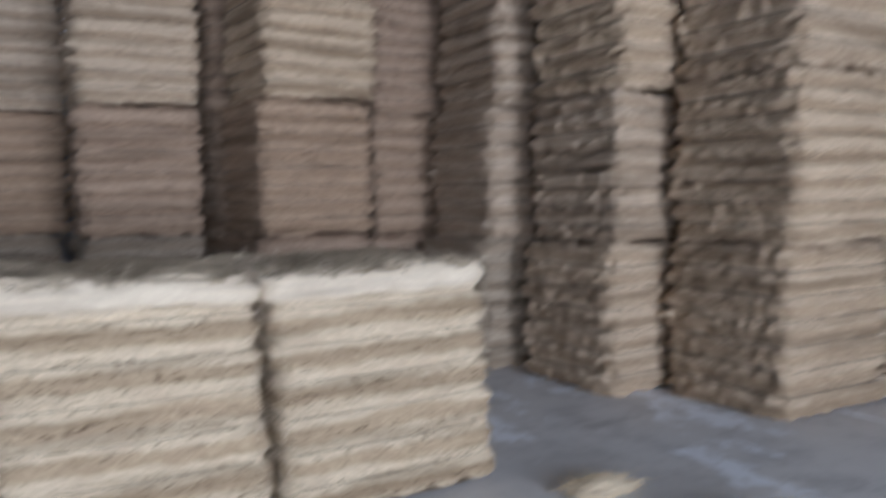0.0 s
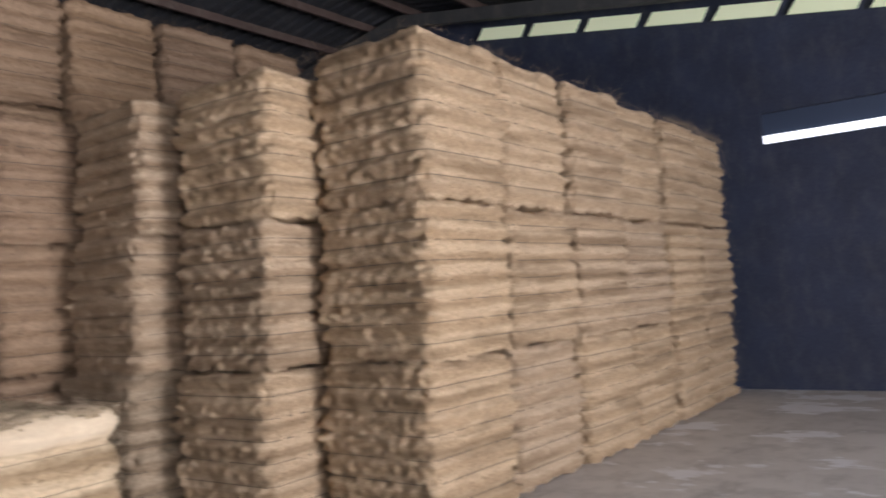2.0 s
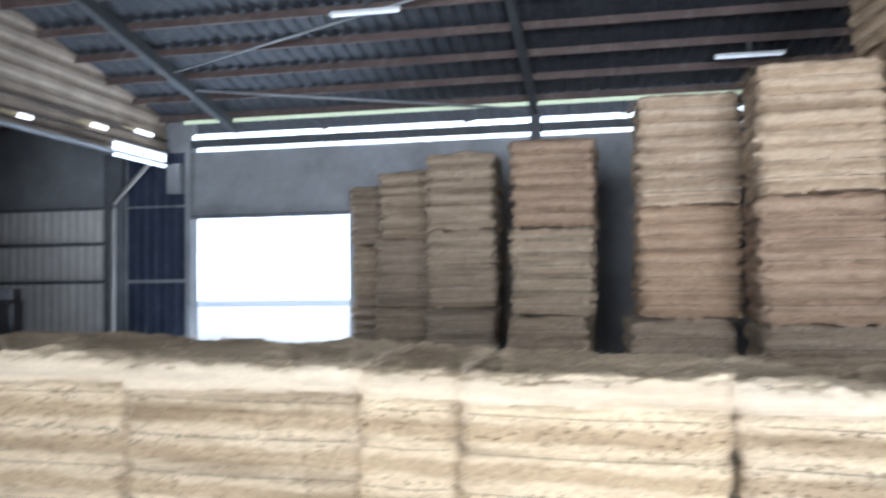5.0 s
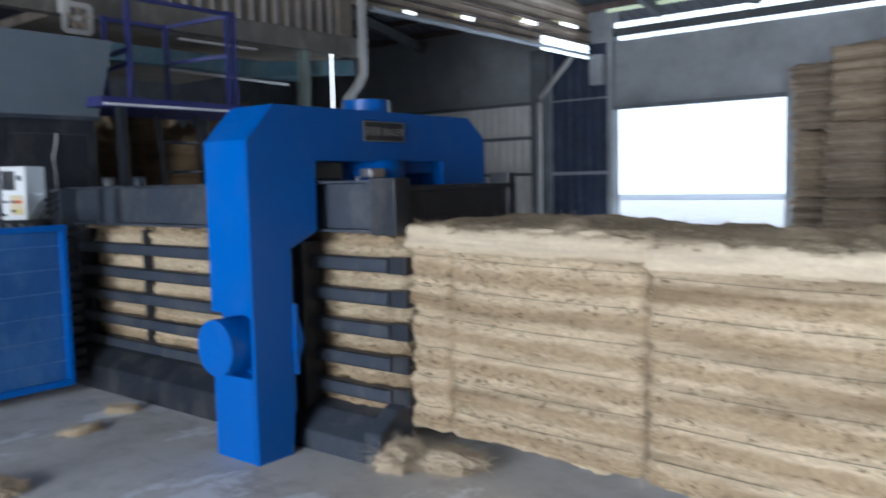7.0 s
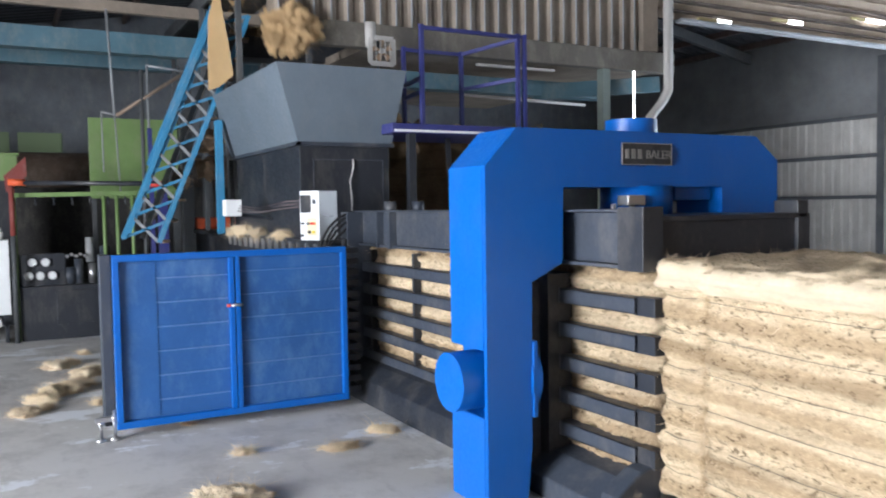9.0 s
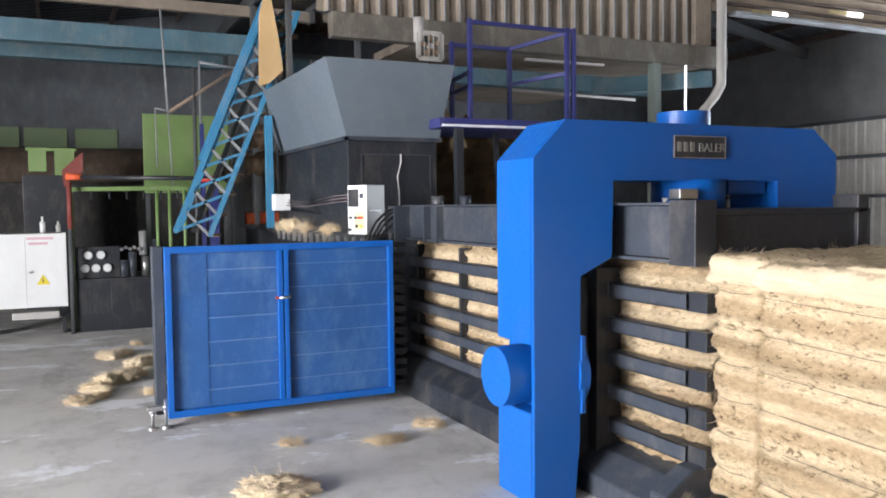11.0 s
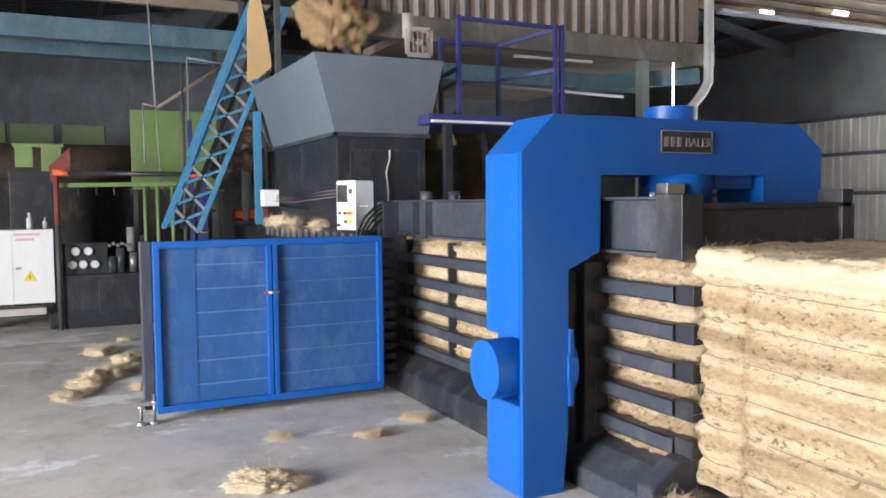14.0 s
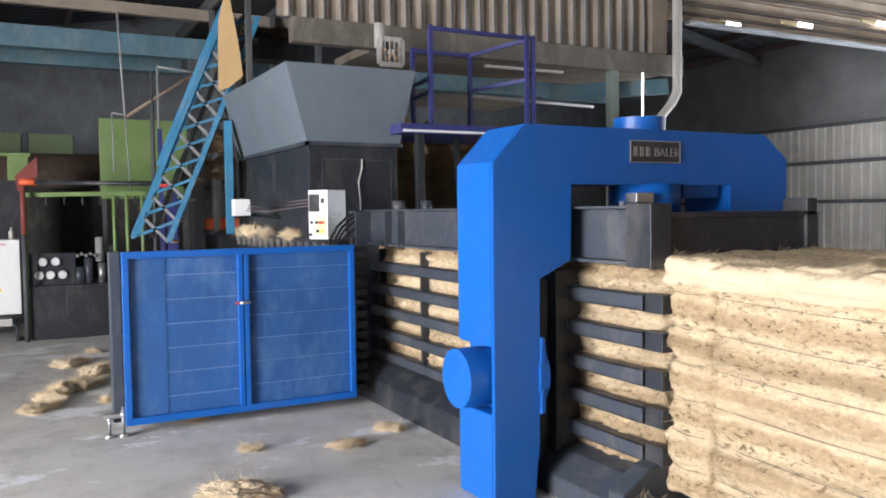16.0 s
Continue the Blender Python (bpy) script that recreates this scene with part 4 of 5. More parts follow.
def litter():
    L = "loose heap of pale fibre on the concrete floor"
    clump("fibre_tuft", (-0.8, -1.08, 0.025), 0.115, 459, None, 1.7, 0.45, 260, L, "fibre heap")
    rnd = random.Random(5)
    heaps = ((-4.0, -1.75, 0.14), (-4.15, -1.62, 0.12), (-3.8, -1.83, 0.1), (-4.3, -1.5, 0.11), (-4.74, -1.42, 0.14), (-4.95, -1.36, 0.09), (-5.3, -1.66, 0.13),
             (-5.45, -1.52, 0.08), (-3.4, -1.96, 0.11), (-3.55, -1.82, 0.06), (-3.5, -1.45, 0.045), (-6.0, -1.35, 0.05), (-1.6, -0.8, 0.05), (-2.5, -0.95, 0.035))
    for i, (x, y, r) in enumerate(heaps):
        clump("fibre_tuft", (x, y, r * 0.2), r * 0.72, 350 + i, None, rnd.uniform(1.2, 1.7), rnd.uniform(0.45, 0.65), 200, L, "fibre heap")
    clump("fibre_tuft", (0.62, 0.42, 0.05), 0.1, 306, None, 1.2, 0.8, 700, L, "fibre heap")
    clump("fibre_tuft", (0.85, 0.55, 0.04), 0.1, 307, None, 1.7, 0.6, 700, L, "fibre heap")
    clump("fibre_tuft", (-1.6, 0.15, 0.015), 0.055, 308, None, 1.8, 0.45, 200, L, "fibre heap")
    clump("fibre_tuft", (-1.38, -0.24, 0.015), 0.06, 309, None, 1.8, 0.4, 150, L, "fibre heap")
    clump("fibre_tuft", (7.2, -0.6, 0.04), 0.16, 310, None, 1.5, 0.5, 300, L, "fibre heap")
    clump("fibre_tuft", (6.95, 0.2, 0.03), 0.1, 311, None, 1.8, 0.4, 200, L, "fibre heap")
    for i, (x, y, z, r) in enumerate(((-4.75, 0.22, 1.27, 0.07), (-5.35, 0.24, 1.28, 0.1), (-3.95, 0.22, 1.27, 0.06), (-5.75, 0.24, 1.27, 0.07))):
        clump("fibre_tuft", (x, y, z), r, 330 + i, None, 1.5, 0.6, 300)


stacks()
row()
press()
press_fill()
litter()


# ---- the feeding side behind the press ----
def platform():
    p = empty("service_platform", "dark blue steel service platform with guard rails", "platform")
    bm = bmesh.new()
    bx(bm, -4.3, -3.35, 1.08, 2.85, 2.19, 2.28, 0.006)
    part("deck", bm, BLUE_DARK, p)
    part("deck_edge", box(-3.35, -3.325, 1.1, 2.85, 2.2, 2.222, 0.003), WHITE, p, "pale strip along the platform edge")
    for x, y, top in ((-3.6, 1.52, 3.25), (-4.2, 1.62, 3.15), (-3.6, 2.62, 3.25), (-3.6, 2.7, 3.25), (-4.2, 2.3, 3.15)):
        part("rail_post", box(x - 0.02, x + 0.02, y - 0.02, y + 0.02, 2.28, top, 0.003), BLUE_DARK, p)
    for a, b in (((-4.2, 1.62, 3.12), (-4.2, 2.3, 3.12)), ((-4.2, 1.62, 2.75), (-3.6, 1.52, 2.75)), ((-3.6, 1.52, 3.22), (-3.6, 2.66, 3.22)), ((-3.6, 2.62, 3.2), (-4.2, 2.3, 3.12)), ((-3.6, 2.62, 2.8), (-4.2, 2.3, 2.75)), ((-3.6, 1.52, 2.62), (-4.2, 1.62, 2.62))):
        part("guard_rail", bar(a, b, 0.035, 0.035), BLUE_DARK, p)
    for y in (1.3, 2.75):
        part("leg", box(-3.45, -3.38, y - 0.035, y + 0.035, 0, 2.2, 0.003), BLACK, p)
        part("leg", box(-4.28, -4.21, y - 0.035, y + 0.035, 0, 2.2, 0.003), BLACK, p)
    lad = empty("ladder", "black steel ladder leaning under the platform", "ladder")
    for dy in (1.75, 2.2):
        part("stile", bar((-3.3, dy, 0.0), (-3.75, dy + 0.12, 2.2), 0.05, 0.03), BLACK, lad)
    for k in range(7):
        f = (k + 0.6) / 7.6
        part("rung", rod((-3.3 - 0.45 * f, 1.75 + 0.12 * f, 2.2 * f), (-3.3 - 0.45 * f, 2.2 + 0.12 * f, 2.2 * f), 0.016, 8), BLACK, lad)


def mezzanine():
    m = empty("mezzanine", "brown corrugated upper wall on a grey steel beam", "mezzanine")
    part("edge_beam", box(-4.95, -4.8, 0.55, 5.95, 3.24, 3.5, 0.008), painted("dusty_beam", (0.13, 0.115, 0.095), 0.7, 0, 0.3, dust_amount=0.5), m, "dusty grey steel edge beam")
    bm = bmesh.new()
    sheet(bm, (-4.86, 0.4, 3.5), (0, 4.95, 0), (0, 0, 2.2), 0, 0.035, 0.19, 0.004)
    part("corrugated_wall", bm, BROWN_SHEET, m, "brown corrugated sheet wall")
    for k in range(26):
        y = 0.5 + k * 0.19
        part("sheet_rib", box(-4.815, -4.8, y, y + 0.018, 3.5, 5.2, 0.002), GALV, m)
    part("end_post", box(-4.9, -4.76, 5.36, 5.62, 3.5, 5.6, 0.005), BROWN_SHEET, m)
    part("deck", box(-9.5, -4.95, 1.6, 5.9, 3.3, 3.4, 0), BROWN_SHEET, m)
    part("under_beam", box(-5.7, -5.5, 1.4, 5.4, 2.95, 3.15, 0.006), TEAL, m, "faded teal beam under the deck")
    part("under_beam", bar((-5.6, 4.2, 3.0), (-4.9, 5.75, 3.1), 0.12, 0.2), TEAL, m)
    part("pipe", rod((-4.7, 2.6, 2.78), (-4.7, 4.35, 2.74), 0.018, 8), PVC, m)
    part("strip_lamp", box(-4.9, -4.84, 2.9, 4.0, 3.15, 3.18, 0.005), PVC, m)
    part("post", box(-4.95, -4.83, 4.75, 4.87, 0, 3.24, 0.005), painted("grey_green_paint", (0.2, 0.24, 0.22), 0.6), m)
    part("post", box(-9.2, -9.05, 3.0, 3.15, 0, 3.3, 0.005), RAFTER, m)
    bm = bmesh.new()
    tube(bm, [(-4.68, 5.72, 5.6), (-4.68, 5.72, 3.2), (-4.68, 5.72, 3.0), (-4.68, 5.62, 2.84), (-4.68, 5.4, 2.62), (-4.68, 5.3, 2.4), (-4.68, 5.3, 0)], 0.062, 14)
    ob = link("drain_pipe", bm, PVC)
    tagged(ob, "pale plastic drain pipe with a bend", "pipe")
    # glowing rod that stands in for an upright glint below the edge beam
    bm = bmesh.new()
    tube(bm, [(-4.86, 5.29, 3.26), (-4.86, 5.29, 2.44)], 0.011, 8)
    tagged(link("bright_glow", bm, BRIGHT_GLOW), "thin glowing rod added for an upright glint under the beam", "lamp")
    # second pipe on the far wall
    bm = bmesh.new()
    tube(bm, [(-5.95, 12.4, 0), (-5.95, 12.4, 3.05), (-5.93, 12.4, 3.2), (-5.0, 12.4, 4.1), (-4.8, 12.4, 4.2)], 0.055, 12)
    tagged(link("drain_pipe", bm, PVC), "pale drain pipe on the far wall", "pipe")
    # roof edge of the next bay, from the mezzanine to the far wall: gutter, brown sheeting and gaps of daylight
    e = tagged(link("roof_edge", box(-4.8, -4.66, 5.95, 12.55, 3.91, 3.955, 0.006), GALV), "pale gutter along the roof edge of the next bay", "gutter", kind="structure")
    bm = bmesh.new()
    sheet(bm, (-4.84, 5.7, 3.97), (0, 0, 2.2), (0, 6.85, 0), 0, 0.04, 0.27, 0.004)
    part("sheeting", bm, BROWN_SHEET_LIT, e, "brown rusty sheeting with level ribs")
    for z in (4.06, 4.2, 4.42):
        part("lap", box(-4.87, -4.76, 5.8, 12.5, z, z + 0.028, 0.003), RUST_DARK, e, "dark rusty lap")
    for y, z, w in ((6.7, 3.97, 0.26), (8.15, 4.1, 0.3), (9.95, 4.29, 0.45), (11.3, 4.42, 0.6)):
        tagged(link("roof_gap", box(-4.775, -4.74, y, y + w, z, z + 0.055, 0.004), BRIGHT_GLOW), "small bright gap of daylight in the sheeting", "window", group="roof gaps", kind="structure")
        tagged(link("roof_patch", box(-4.775, -4.745, y - 0.36, y - 0.01, z + 0.01, z + 0.05, 0.004), YELLOW_SHEET), "yellowed translucent patch beside a gap", "skylight", kind="structure")
    tagged(link("window_3", box(-4.77, -4.73, 10.6, 12.35, 3.87, 4.13, 0.004), WHITE_STRIP), "glaring daylight opening high beside the gateway", "window", kind="structure")
    tagged(link("meter_box", box(-4.75, -4.45, 12.4, 12.6, 3.35, 3.95, 0.01), GALV), "grey box high on the far wall", "box")


def teal_frame():
    f = empty("overhead_frame", "faded teal overhead steel beams", "steel frame")
    part("beam", box(-8.1, -7.9, -5.0, 1.4, 3.55, 3.82, 0.006), TEAL, f)
    part("beam", box(-9.6, -9.4, -5.0, 1.6, 3.6, 3.8, 0.006), TEAL, f)
    part("beam", box(-7.6, -7.5, -5.0, 1.4, 3.98, 4.12, 0.006), BROWN_SHEET, f)
    part("post", box(-8.1, -7.95, 0.1, 0.25, 0, 3.55, 0.005), RAFTER, f)
    part("post", box(-8.1, -7.95, -5.0, -4.85, 0, 3.55, 0.005), RAFTER, f)
    part("post", box(-9.55, -9.42, 0.7, 0.83, 0, 3.6, 0.005), RAFTER, f)
    part("post", box(-9.55, -9.42, -5.0, -4.87, 0, 3.6, 0.005), RAFTER, f)
    part("hanger", rod((-7.4, -0.79, 2.69), (-7.4, -0.845, 3.98), 0.014, 8), GALV, f)
    part("hanger", rod((-7.4, -0.94, 2.73), (-7.4, -0.78, 2.7), 0.011, 8), GALV, f)
    part("hanger", rod((-7.4, -0.94, 2.73), (-7.4, -0.935, 2.0), 0.009, 8), GALV, f)
    part("hanger", rod((-7.4, -0.79, 2.7), (-7.4, -0.75, 1.75), 0.009, 8), GALV, f)
    part("brace", rod((-7.4, -0.77, 2.69), (-7.4, 0.08, 3.28), 0.022, 8), RUSTY_PIPE, f)
    part("arm", rod((-7.4, -0.395, 3.33), (-7.4, 0.08, 3.28), 0.016, 8), GALV, f)
    part("pole", rod((-7.4, -0.39, 0.0), (-7.4, -0.393, 3.33), 0.016, 8), GALV, f)
    part("pole", rod((-7.4, -0.475, 0.0), (-7.4, -0.464, 3.27), 0.024, 8), RAFTER, f)


DARK_FIBRE = fibre_mat("dark_fibre", (0.2, 0.15, 0.1), (0.06, 0.045, 0.03), (0.11, 0.085, 0.06))


def conveyor():
    """Inclined truss conveyor that lifts loose fibre to the hopper."""
    c = empty("incline_conveyor", "light blue lattice conveyor rising to the hopper", "conveyor")
    lo, hi = Vector((-6.3, -0.83, 1.25)), Vector((-6.3, 0.22, 3.78))
    side = Vector((0.45, -0.1, -0.02))
    up = Vector((0.0, 0.36, -0.06))
    for s in (Vector((0, 0, 0)), side):
        for u in (Vector((0, 0, 0)), up):
            part("chord", bar(lo + s + u, hi + s + u, 0.07, 0.05), CYAN, c)
    part("side_plate", bar(lo.lerp(hi, 0.3) + side * 0.98, hi + side * 0.98, 0.02, 0.13), CYAN, c, "light blue side plate of the conveyor")
    n = 11
    for k in range(n):
        a, b = lo.lerp(hi, k / n), lo.lerp(hi, (k + 1) / n)
        part("lattice", bar(a + side, b + up + side, 0.03, 0.03), CYAN, c)
        part("lattice", bar(a + up + side, b + side, 0.03, 0.03), GALV, c)
        part("cross_bar", bar(a, a + side, 0.03, 0.03), CYAN, c)
        part("paddle", bar(a + up * 1.15 + side * 0.2, a + up * 1.15 + side * 0.8, 0.09, 0.02), painted("worn_board", (0.4, 0.27, 0.18), 0.8), c)
    bm = bmesh.new()
    beam(bm, lo + side * 0.5 + up * 0.5, hi + side * 0.5 + up * 0.5, 0.4, 0.02)
    part("belt", bm, RUBBER, c)
    part("leg", bar((-5.75, 0.085, 1.25), (-5.75, 0.085, 2.5), 0.075, 0.075), CYAN, c, "light blue support leg")
    part("leg", bar((-7.3, -0.4, 0.0), (-7.3, -0.4, 2.54), 0.05, 0.05), BLUE_DARK, c)
    part("foot_frame", bar((-7.2, -0.29, 0.0), (-7.2, -0.29, 1.77), 0.11, 0.11), BLUE_DARK, c)
    bm = bmesh.new()
    extr(bm, [(-0.02, 2.82), (0.1, 2.86), (0.255, 3.0), (0.21, 3.35), (0.15, 3.7), (0.115, 3.93), (0.085, 3.93), (0.0, 3.6), (-0.012, 3.2)], "x", -5.72, -5.69, 0.002)
    tagged(link("plywood_sheet", bm, PLY), "pale plywood guard sheet beside the hopper", "board")
    # level belt above the hopper
    tr = empty("feed_trough", "black sheet trough with dark fibre behind the hopper", "trough")
    part("trough", box(-6.75, -6.4, 0.36, 1.95, 3.34, 3.6, 0.01), BLACK, tr)
    for x in (-6.7, -6.45):
        for y in (0.45, 1.8):
            part("leg", box(x - 0.025, x + 0.025, y - 0.025, y + 0.025, 1.25 if y < 1.7 else 0.0, 3.34, 0.003), RAFTER, tr)
    for i, (y, r) in enumerate(((0.6, 0.15), (0.95, 0.17), (1.3, 0.14), (1.62, 0.17))):
        clump("fibre_tuft", (-6.58, y, 3.66), r, 430 + i, DARK_FIBRE, 1.2, 0.6, 260, "clump of dark fibre lying in the trough", "fibre tuft")
    b = empty("feed_belt", "dark feed belt high above the hopper", "conveyor")
    part("belt", box(-9.9, -5.15, 0.35, 1.05, 4.16, 4.2, 0.008), RUBBER, b)
    for y in (0.3, 1.1):
        part("side_rail", box(-9.9, -5.1, y - 0.025, y + 0.025, 4.1, 4.28, 0.004), RAFTER, b)
    bm = bmesh.new()
    cyl(bm, (-5.15, 0.33, 4.15), (-5.15, 1.07, 4.15), 0.07, 16)
    part("roller", bm, STEEL, b)
    for x in (-5.6, -7.4, -9.4):
        for y in (0.3, 1.1):
            part("leg", box(x - 0.03, x + 0.03, y - 0.03, y + 0.03, 2.78 if x > -6 else (1.25 if x > -8.4 else 0), 4.1, 0.003), RAFTER, b)


def fan():
    f = empty("fan", "white square fan guard with a brown dusty blade", "fan")
    x, y0, z0, s = -4.4, 1.34, 3.0, 0.26
    for a, b in (((x, y0, z0), (x, y0 + s, z0)), ((x, y0 + s, z0), (x, y0 + s, z0 + s)), ((x, y0 + s, z0 + s), (x, y0, z0 + s)), ((x, y0, z0 + s), (x, y0, z0))):
        part("guard", bar(a, b, 0.018, 0.05), PVC, f)
    for k in range(1, 5):
        part("guard_wire", rod((x + 0.03, y0 + s * k / 5, z0), (x + 0.03, y0 + s * k / 5, z0 + s), 0.004, 6), PVC, f)
    bm = bmesh.new()
    for k in range(5):
        a0 = k * 2 * math.pi / 5
        c = Vector((x, y0 + s / 2, z0 + s / 2))
        pts = [c + Vector((0.01 * j, math.cos(a0 + d) * r, math.sin(a0 + d) * r)) for j, (d, r) in enumerate(((0, 0.03), (0.1, 0.115), (0.7, 0.115), (0.8, 0.03)))]
        bm.faces.new([bm.verts.new(p) for p in pts])
    part("blade", bm, painted("dusty_brown", (0.35, 0.24, 0.15), 0.8), f)
    part("hub", rod((x - 0.05, y0 + s / 2, z0 + s / 2), (x + 0.02, y0 + s / 2, z0 + s / 2), 0.03, 14), PVC, f)
    part("arm", rod((x - 0.04, y0 + 0.02, z0 + 0.17), (x - 0.04, y0 + 0.02, z0 + 0.42), 0.055, 14), PVC, f)
    part("stem", rod((x - 0.04, y0 + 0.1, z0 - 0.72), (x - 0.04, y0 + 0.1, z0 + 0.25), 0.018, 8), RAFTER, f)


def hydraulics():
    u = empty("electric_cabinet", "white electric cabinet with a yellow warning sign", "cabinet")
    cab = part("body", box(-7.75, -7.3, -2.95, -2.0, 0.33, 1.2, 0.008), WHITE, u)
    part("door_seam", box(-7.3, -7.296, -2.44, -2.435, 0.36, 1.17, 0), PVC, u)
    part("lock", rod((-7.3, -2.39, 0.75), (-7.27, -2.39, 0.75), 0.015, 10), STEEL, u)
    bm = bmesh.new()
    extr(bm, [(-2.33, 0.6), (-2.19, 0.6), (-2.26, 0.72)], "x", -7.298, -7.292)
    sg = part("warning_sign", bm, YELLOW, u, "yellow triangular warning sign")
    bm = bmesh.new()
    extr(bm, [(-2.268, 0.62), (-2.255, 0.62), (-2.25, 0.655), (-2.262, 0.655), (-2.255, 0.695), (-2.275, 0.65), (-2.264, 0.65)], "x", -7.293, -7.29)
    part("bolt_mark", bm, BLACK, sg)
    for k, (y, w) in enumerate(((-2.42, 0.28), (-2.4, 0.2))):
        part("label_bar", box(-7.299, -7.295, y, y + w, 1.13 - 0.06 * k, 1.16 - 0.06 * k, 0), painted("pink_print", (0.7, 0.45, 0.5), 0.6), u)
    for y in (-2.9, -2.05):
        part("leg", box(-7.7, -7.35, y - 0.02, y + 0.02, 0, 0.33, 0.003), BLACK, u)
    part("tray", box(-7.6, -7.25, -2.6, -2.1, 0.2, 0.28, 0.005), PVC, u)
    for i, (y, h, r, mt) in enumerate(((-2.25, 0.2, 0.032, WHITE), (-2.08, 0.14, 0.03, PVC))):
        b = empty("bottle", "small pale plastic bottle on the cabinet", "bottle", group="bottles")
        bm = bmesh.new()
        cyl(bm, (-7.5, y, 1.2), (-7.5, y, 1.2 + h * 0.7), r, 14, bev=0.004)
        part("body", bm, mt, b)
        part("neck", rod((-7.5, y, 1.2 + h * 0.69), (-7.5, y, 1.2 + h), r * 0.45, 10), mt, b)
    # power pack
    p = empty("hydraulic_power_pack", "black hydraulic power pack with round gauges", "power pack")
    part("tank", box(-8.3, -7.3, -1.9, -0.75, 0.0, 0.64, 0.01), BLACK, p)
    part("tank_panel", box(-7.3, -7.285, -1.52, -0.8, 0.18, 0.58, 0.004), BLACK, p)
    part("gauge_board", box(-7.5, -7.44, -1.95, -1.4, 0.62, 1.02, 0.006), BLACK, p)
    for y, z in ((-1.76, 0.92), (-1.62, 0.92), (-1.8, 0.76), (-1.68, 0.76), (-1.55, 0.76)):
        g = part("gauge", rod((-7.44, y, z), (-7.4, y, z), 0.052, 20), STEEL, p, "chrome-rimmed pressure gauge")
        part("dial", rod((-7.4, y, z), (-7.395, y, z), 0.042, 18), WHITE, g)
    for y, z0, h, r, mt in ((-1.25, 0.64, 0.3, 0.05, CHARCOAL), (-1.1, 0.64, 0.24, 0.045, STEEL), (-1.35, 0.64, 0.2, 0.07, CHARCOAL), (-0.95, 0.64, 0.45, 0.06, CHARCOAL), (-1.12, 0.9, 0.3, 0.05, GALV)):
        bm = bmesh.new()
        cyl(bm, (-7.5, y, z0), (-7.5, y, z0 + h), r, 14, bev=0.005)
        part("valve", bm, mt, p)
    for k in range(5):
        part("fitting", rod((-7.48, -1.38 + 0.05 * k, 0.98 + 0.02 * (k % 2)), (-7.4, -1.38 + 0.05 * k, 0.98 + 0.02 * (k % 2)), 0.02, 10), STEEL, p)
    # green pipe frame
    f = empty("pipe_frame", "pale green pipe frame over the power pack", "frame")
    part("top_rail", bar((-7.4, -1.95, 1.72), (-7.4, -0.58, 1.74), 0.05, 0.05), GREEN, f)
    for y in (-1.93, -0.62, -0.8, -0.95):
        part("post", rod((-7.4, y, 0.62 if y > -1.9 else 0), (-7.4, y, 1.72), 0.022, 8), GREEN, f)
    for k in range(6):
        y = -1.7 + k * 0.2
        part("hook", rod((-7.4, y, 1.6), (-7.4, y, 1.7), 0.014, 6), BLACK, f)
    o = empty("rotary_arm", "black pipe with red ends across the frame", "pipe")
    part("arm_pipe", rod((-7.2, -1.85, 1.86), (-6.6, -0.1, 1.83), 0.028, 10), BLACK, o)
    part("end_cap", rod((-7.22, -1.98, 1.87), (-7.2, -1.8, 1.86), 0.04, 10), ORANGE, o)
    part("end_cap", rod((-6.75, -0.5, 1.83), (-6.7, -0.36, 1.83), 0.04, 10), RED, o)
    part("stand", rod((-7.25, -1.95, 0), (-7.25, -1.95, 1.25), 0.03, 10), RAFTER, o)
    part("stand_head", rod((-7.25, -1.95, 1.25), (-7.25, -1.95, 1.86), 0.03, 10), RED_DULL, o)
    bm = bmesh.new()
    extr(bm, [(-2.0, 1.75), (-1.78, 1.95), (-1.78, 2.18), (-2.02, 1.95)], "x", -7.5, -7.48, 0.002)
    part("flag_plate", bm, RED_DULL, o, "faded red plate")
    # green panel and feeder behind
    g = empty("steel_screen", "large flat green steel screen on legs", "screen")
    part("sheet", box(-9.05, -9.0, -0.95, 0.25, 1.7, 2.83, 0.006), GREEN, g)
    for y in (-0.9, 0.2):
        part("leg", box(-9.1, -9.05, y - 0.03, y + 0.03, 0, 2.8, 0.004), RAFTER, g)
    h = empty("green_feeder", "small green feeder box on a dark stand", "feeder")
    bm = bmesh.new()
    for y0, y1, z0, z1 in ((-2.42, -2.2, 2.0, 2.3), (-2.1, -1.85, 1.95, 2.28)):
        bx(bm, -9.2, -9.0, y0, y1, z0, z1, 0.006)
    part("box", bm, GREEN, h)
    part("stand", box(-9.2, -9.0, -2.5, -1.9, 0, 1.95, 0.006), BLACK, h)
    part("rim", box(-9.2, -8.98, -2.45, -1.82, 2.28, 2.32, 0.004), GREEN, h)
    # drums and dark machinery along the end wall
    d = empty("fibre_machine", "dark fibre cleaning machine with a round drum", "machine")
    part("housing", box(-12.5, -10.6, -6.5, 4.5, 0, 1.9, 0.02), painted("dark_machine", (0.03, 0.028, 0.026), 0.7, 0, 0.3), d)
    bm = bmesh.new()
    cyl(bm, (-11.6, -5.5, 1.9), (-11.6, 4.0, 1.9), 0.6, 28)
    part("drum", bm, painted("rusty_drum", (0.09, 0.06, 0.04), 0.8, 0, 0.4), d)
    for y0, y1 in ((-3.5, -2.7), (-2.62, -1.88), (-1.74, -0.98)):
        bm = bmesh.new()
        bx(bm, -13.98, -13.95, y0, y1, 2.66, 3.03, 0.004)
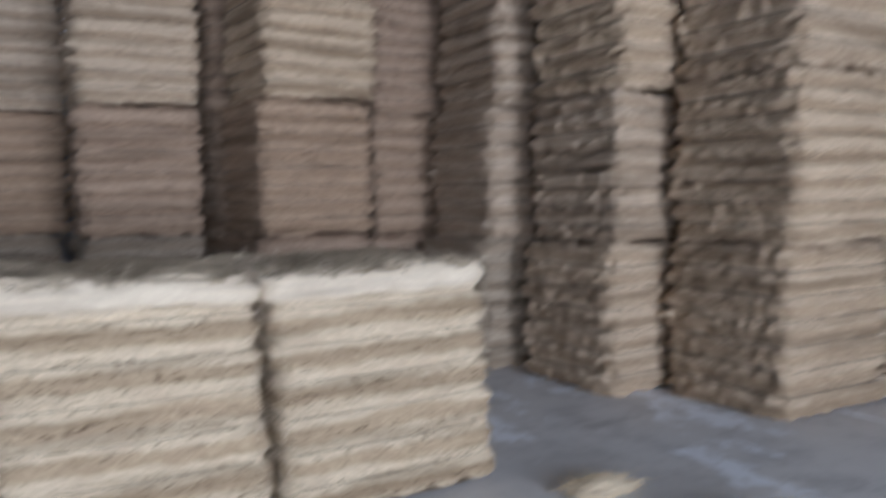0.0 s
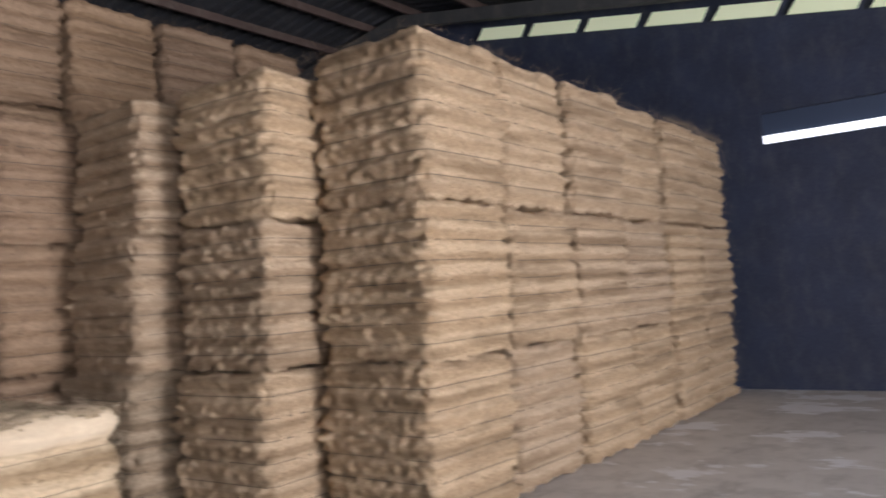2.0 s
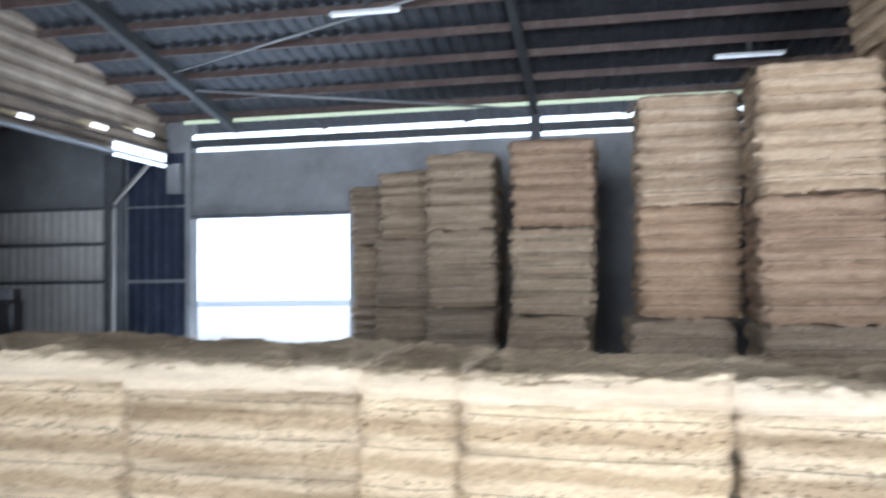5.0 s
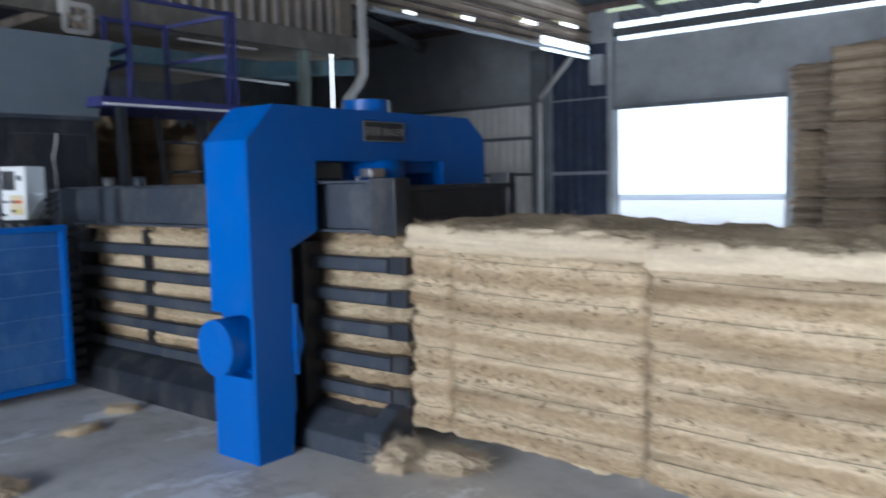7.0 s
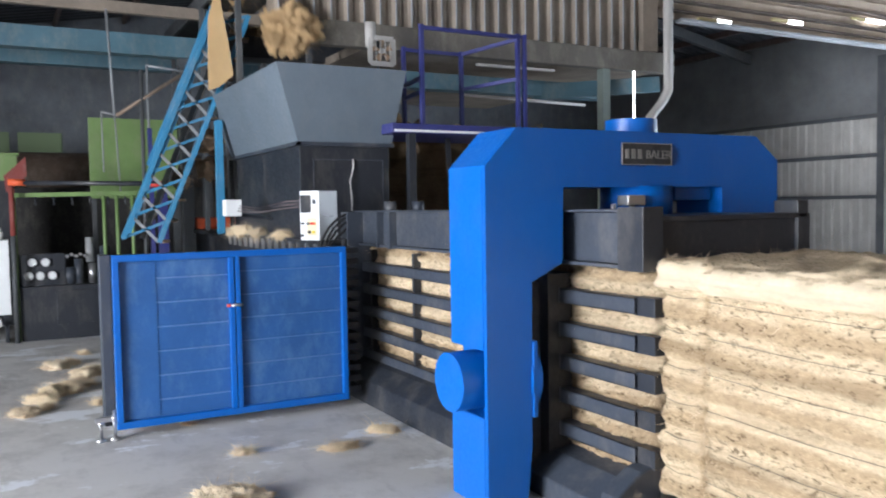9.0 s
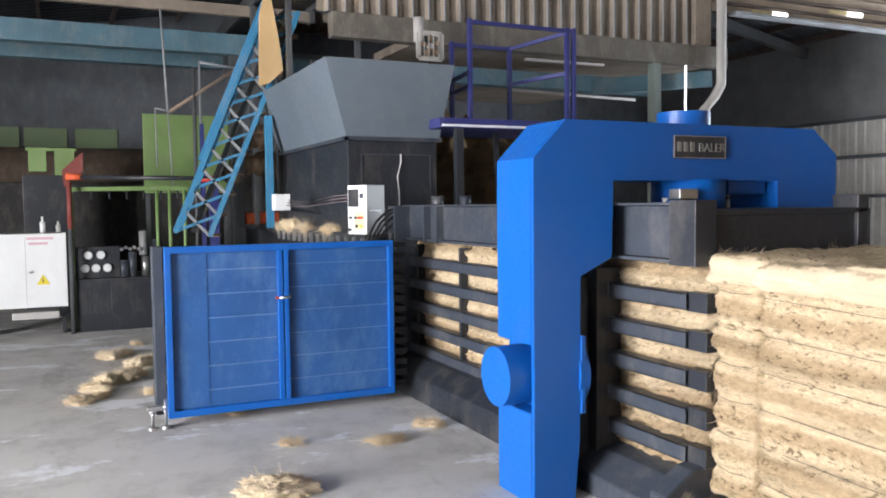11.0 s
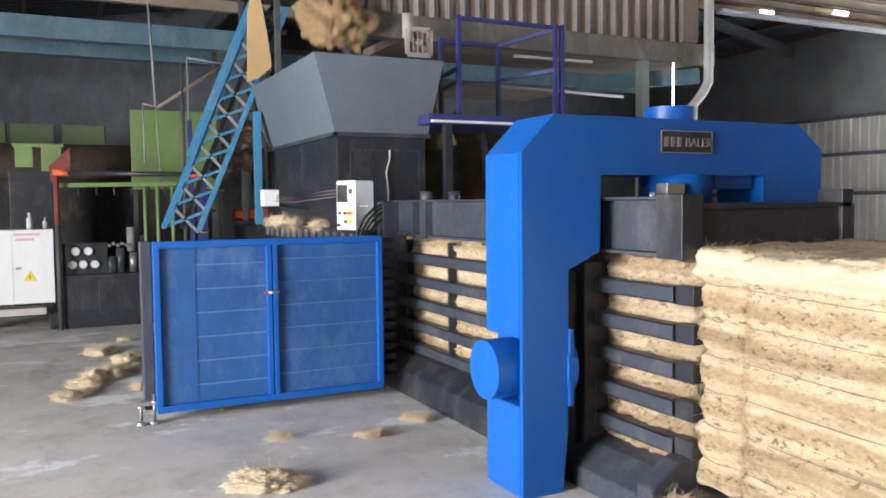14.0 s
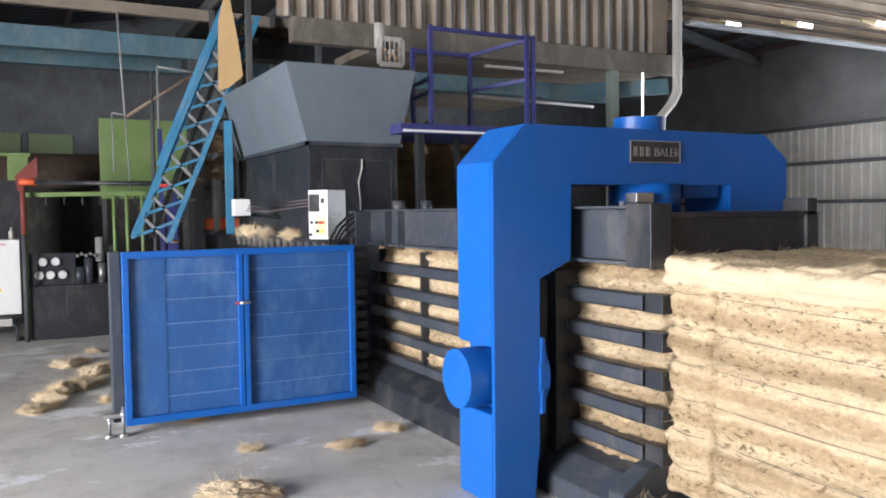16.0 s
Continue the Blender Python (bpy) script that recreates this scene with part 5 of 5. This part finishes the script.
        tagged(link("window", bm, GREENISH_PANE), "dim greenish pane in the end wall", "window", group="end wall panes", kind="structure")
    t = empty("orange_tray", "orange tray with loose fibre on the press", "tray")
    part("tray", box(-8.3, -8.0, 0.26, 0.9, 1.252, 1.4, 0.01), ORANGE, t)
    part("tray_edge", box(-8.32, -7.985, 0.25, 0.91, 1.4, 1.415, 0.003), RED_DULL, t)


def lumps():
    brown = fibre_mat("brown_fibre", (0.46, 0.33, 0.19), (0.16, 0.11, 0.065), (0.28, 0.2, 0.12))
    clump("fibre_mound", (-5.15, 2.95, 0.8), 1.05, 401, brown, 1.1, 1.3, 400, "tall brown mound of loose fibre behind the press", "fibre heap")
    clump("fibre_mound", (-7.3, 2.9, 1.0), 1.3, 402, brown, 1.0, 1.2, 300, "tall brown mound of loose fibre behind the press", "fibre heap")
    for i, (x, y, z, r) in enumerate(((-6.1, -0.28, 1.86, 0.09), (-6.25, 0.12, 2.3, 0.14), (-6.4, 0.1, 2.0, 0.12))):
        clump("fibre_tuft", (x, y, z), r, 410 + i, FIBRE_RED, 1.0, 1.0, 200, "tuft of fibre caught on the conveyor", "fibre tuft")
    # strips of lamps under the roof
    for x, y in ((6.4, 7.0), (6.24, 10.58), (0.67, 8.45)):
        l = empty("tube_light", "slim white tube light under the roof", "lamp", group="tube lights")
        z = roof_z(y) - 0.16
        part("body", box(x - 0.52, x + 0.52, y - 0.05, y + 0.05, z - 0.04, z + 0.0, 0.004), WHITE, l)
        part("tube", box(x - 0.5, x + 0.5, y - 0.02, y + 0.02, z - 0.065, z - 0.042, 0.003), glow("pale_tube", (0.9, 0.92, 0.95), 0.6), l)
        part("bracket", box(x - 0.03, x + 0.03, y - 0.02, y + 0.02, z, z + 0.2, 0), RAFTER, l)


GOLDEN_FIBRE = fibre_mat("golden_fibre", (0.62, 0.44, 0.24), (0.3, 0.2, 0.1), (0.42, 0.29, 0.16))
DROPS = [6.9, 7.45, 7.9, 8.35, 8.75, 9.25, 9.75, 10.3, 10.9, 11.5, 12.05, 12.65, 13.6, 14.25, 15.2, 15.8, 16.6, 17.4, 18.2]
FALLING = []


def feed_clumps():
    rnd = random.Random(9)
    for i, d in enumerate(DROPS):
        r = (0.3, 0.33, 0.27)[i % 3] if d < 14.4 else 0.17
        ob = clump("falling_fibre", (0, 0, 0), r, 500 + i, GOLDEN_FIBRE, 1.05, 0.9, 400, "loose clump of coconut fibre fed to the hopper", "fibre clump")
        FALLING.append((ob, d, r, rnd.uniform(-0.08, 0.08), rnd.uniform(-25, 25)))


platform()
mezzanine()
teal_frame()
conveyor()
fan()
hydraulics()
lumps()
feed_clumps()


def motions():
    # clumps ride the level belt, tip over its end and fall into the hopper; d is the time at the hopper's rim
    for ob, d, r, dy, spin in FALLING:
        tip = d - 0.8
        rows = []
        y = 0.7 + dy

        def belt(t):
            return max(-9.8, -5.12 - 0.26 * (tip - t))
        if tip > 0:
            rows.append((0.0, pose(belt(0.0), y, 4.2 + 0.75 * r, 0, 0, spin)))
            rows.append((tip - 0.001 if tip < 16 else 16.0, pose(belt(min(tip, 16.0)), y, 4.2 + 0.75 * r, 0, 0, spin)))
        for k in range(1, 13):
            s = k * 0.1
            t = tip + s
            if t < 16.0:
                rows.append((t, pose(-5.12 + 0.33 * s, y + (0.73 - y) * s / 1.2, max(2.38, 4.2 + 0.75 * r - 1.2 * s - 1.0 * s * s), 20 * s, 50 * s, spin + 40 * s)))
        if rows[-1][0] < 16.0:
            rows.append((16.0, rows[-1][1]))
        walk(ob, rows)


motions()
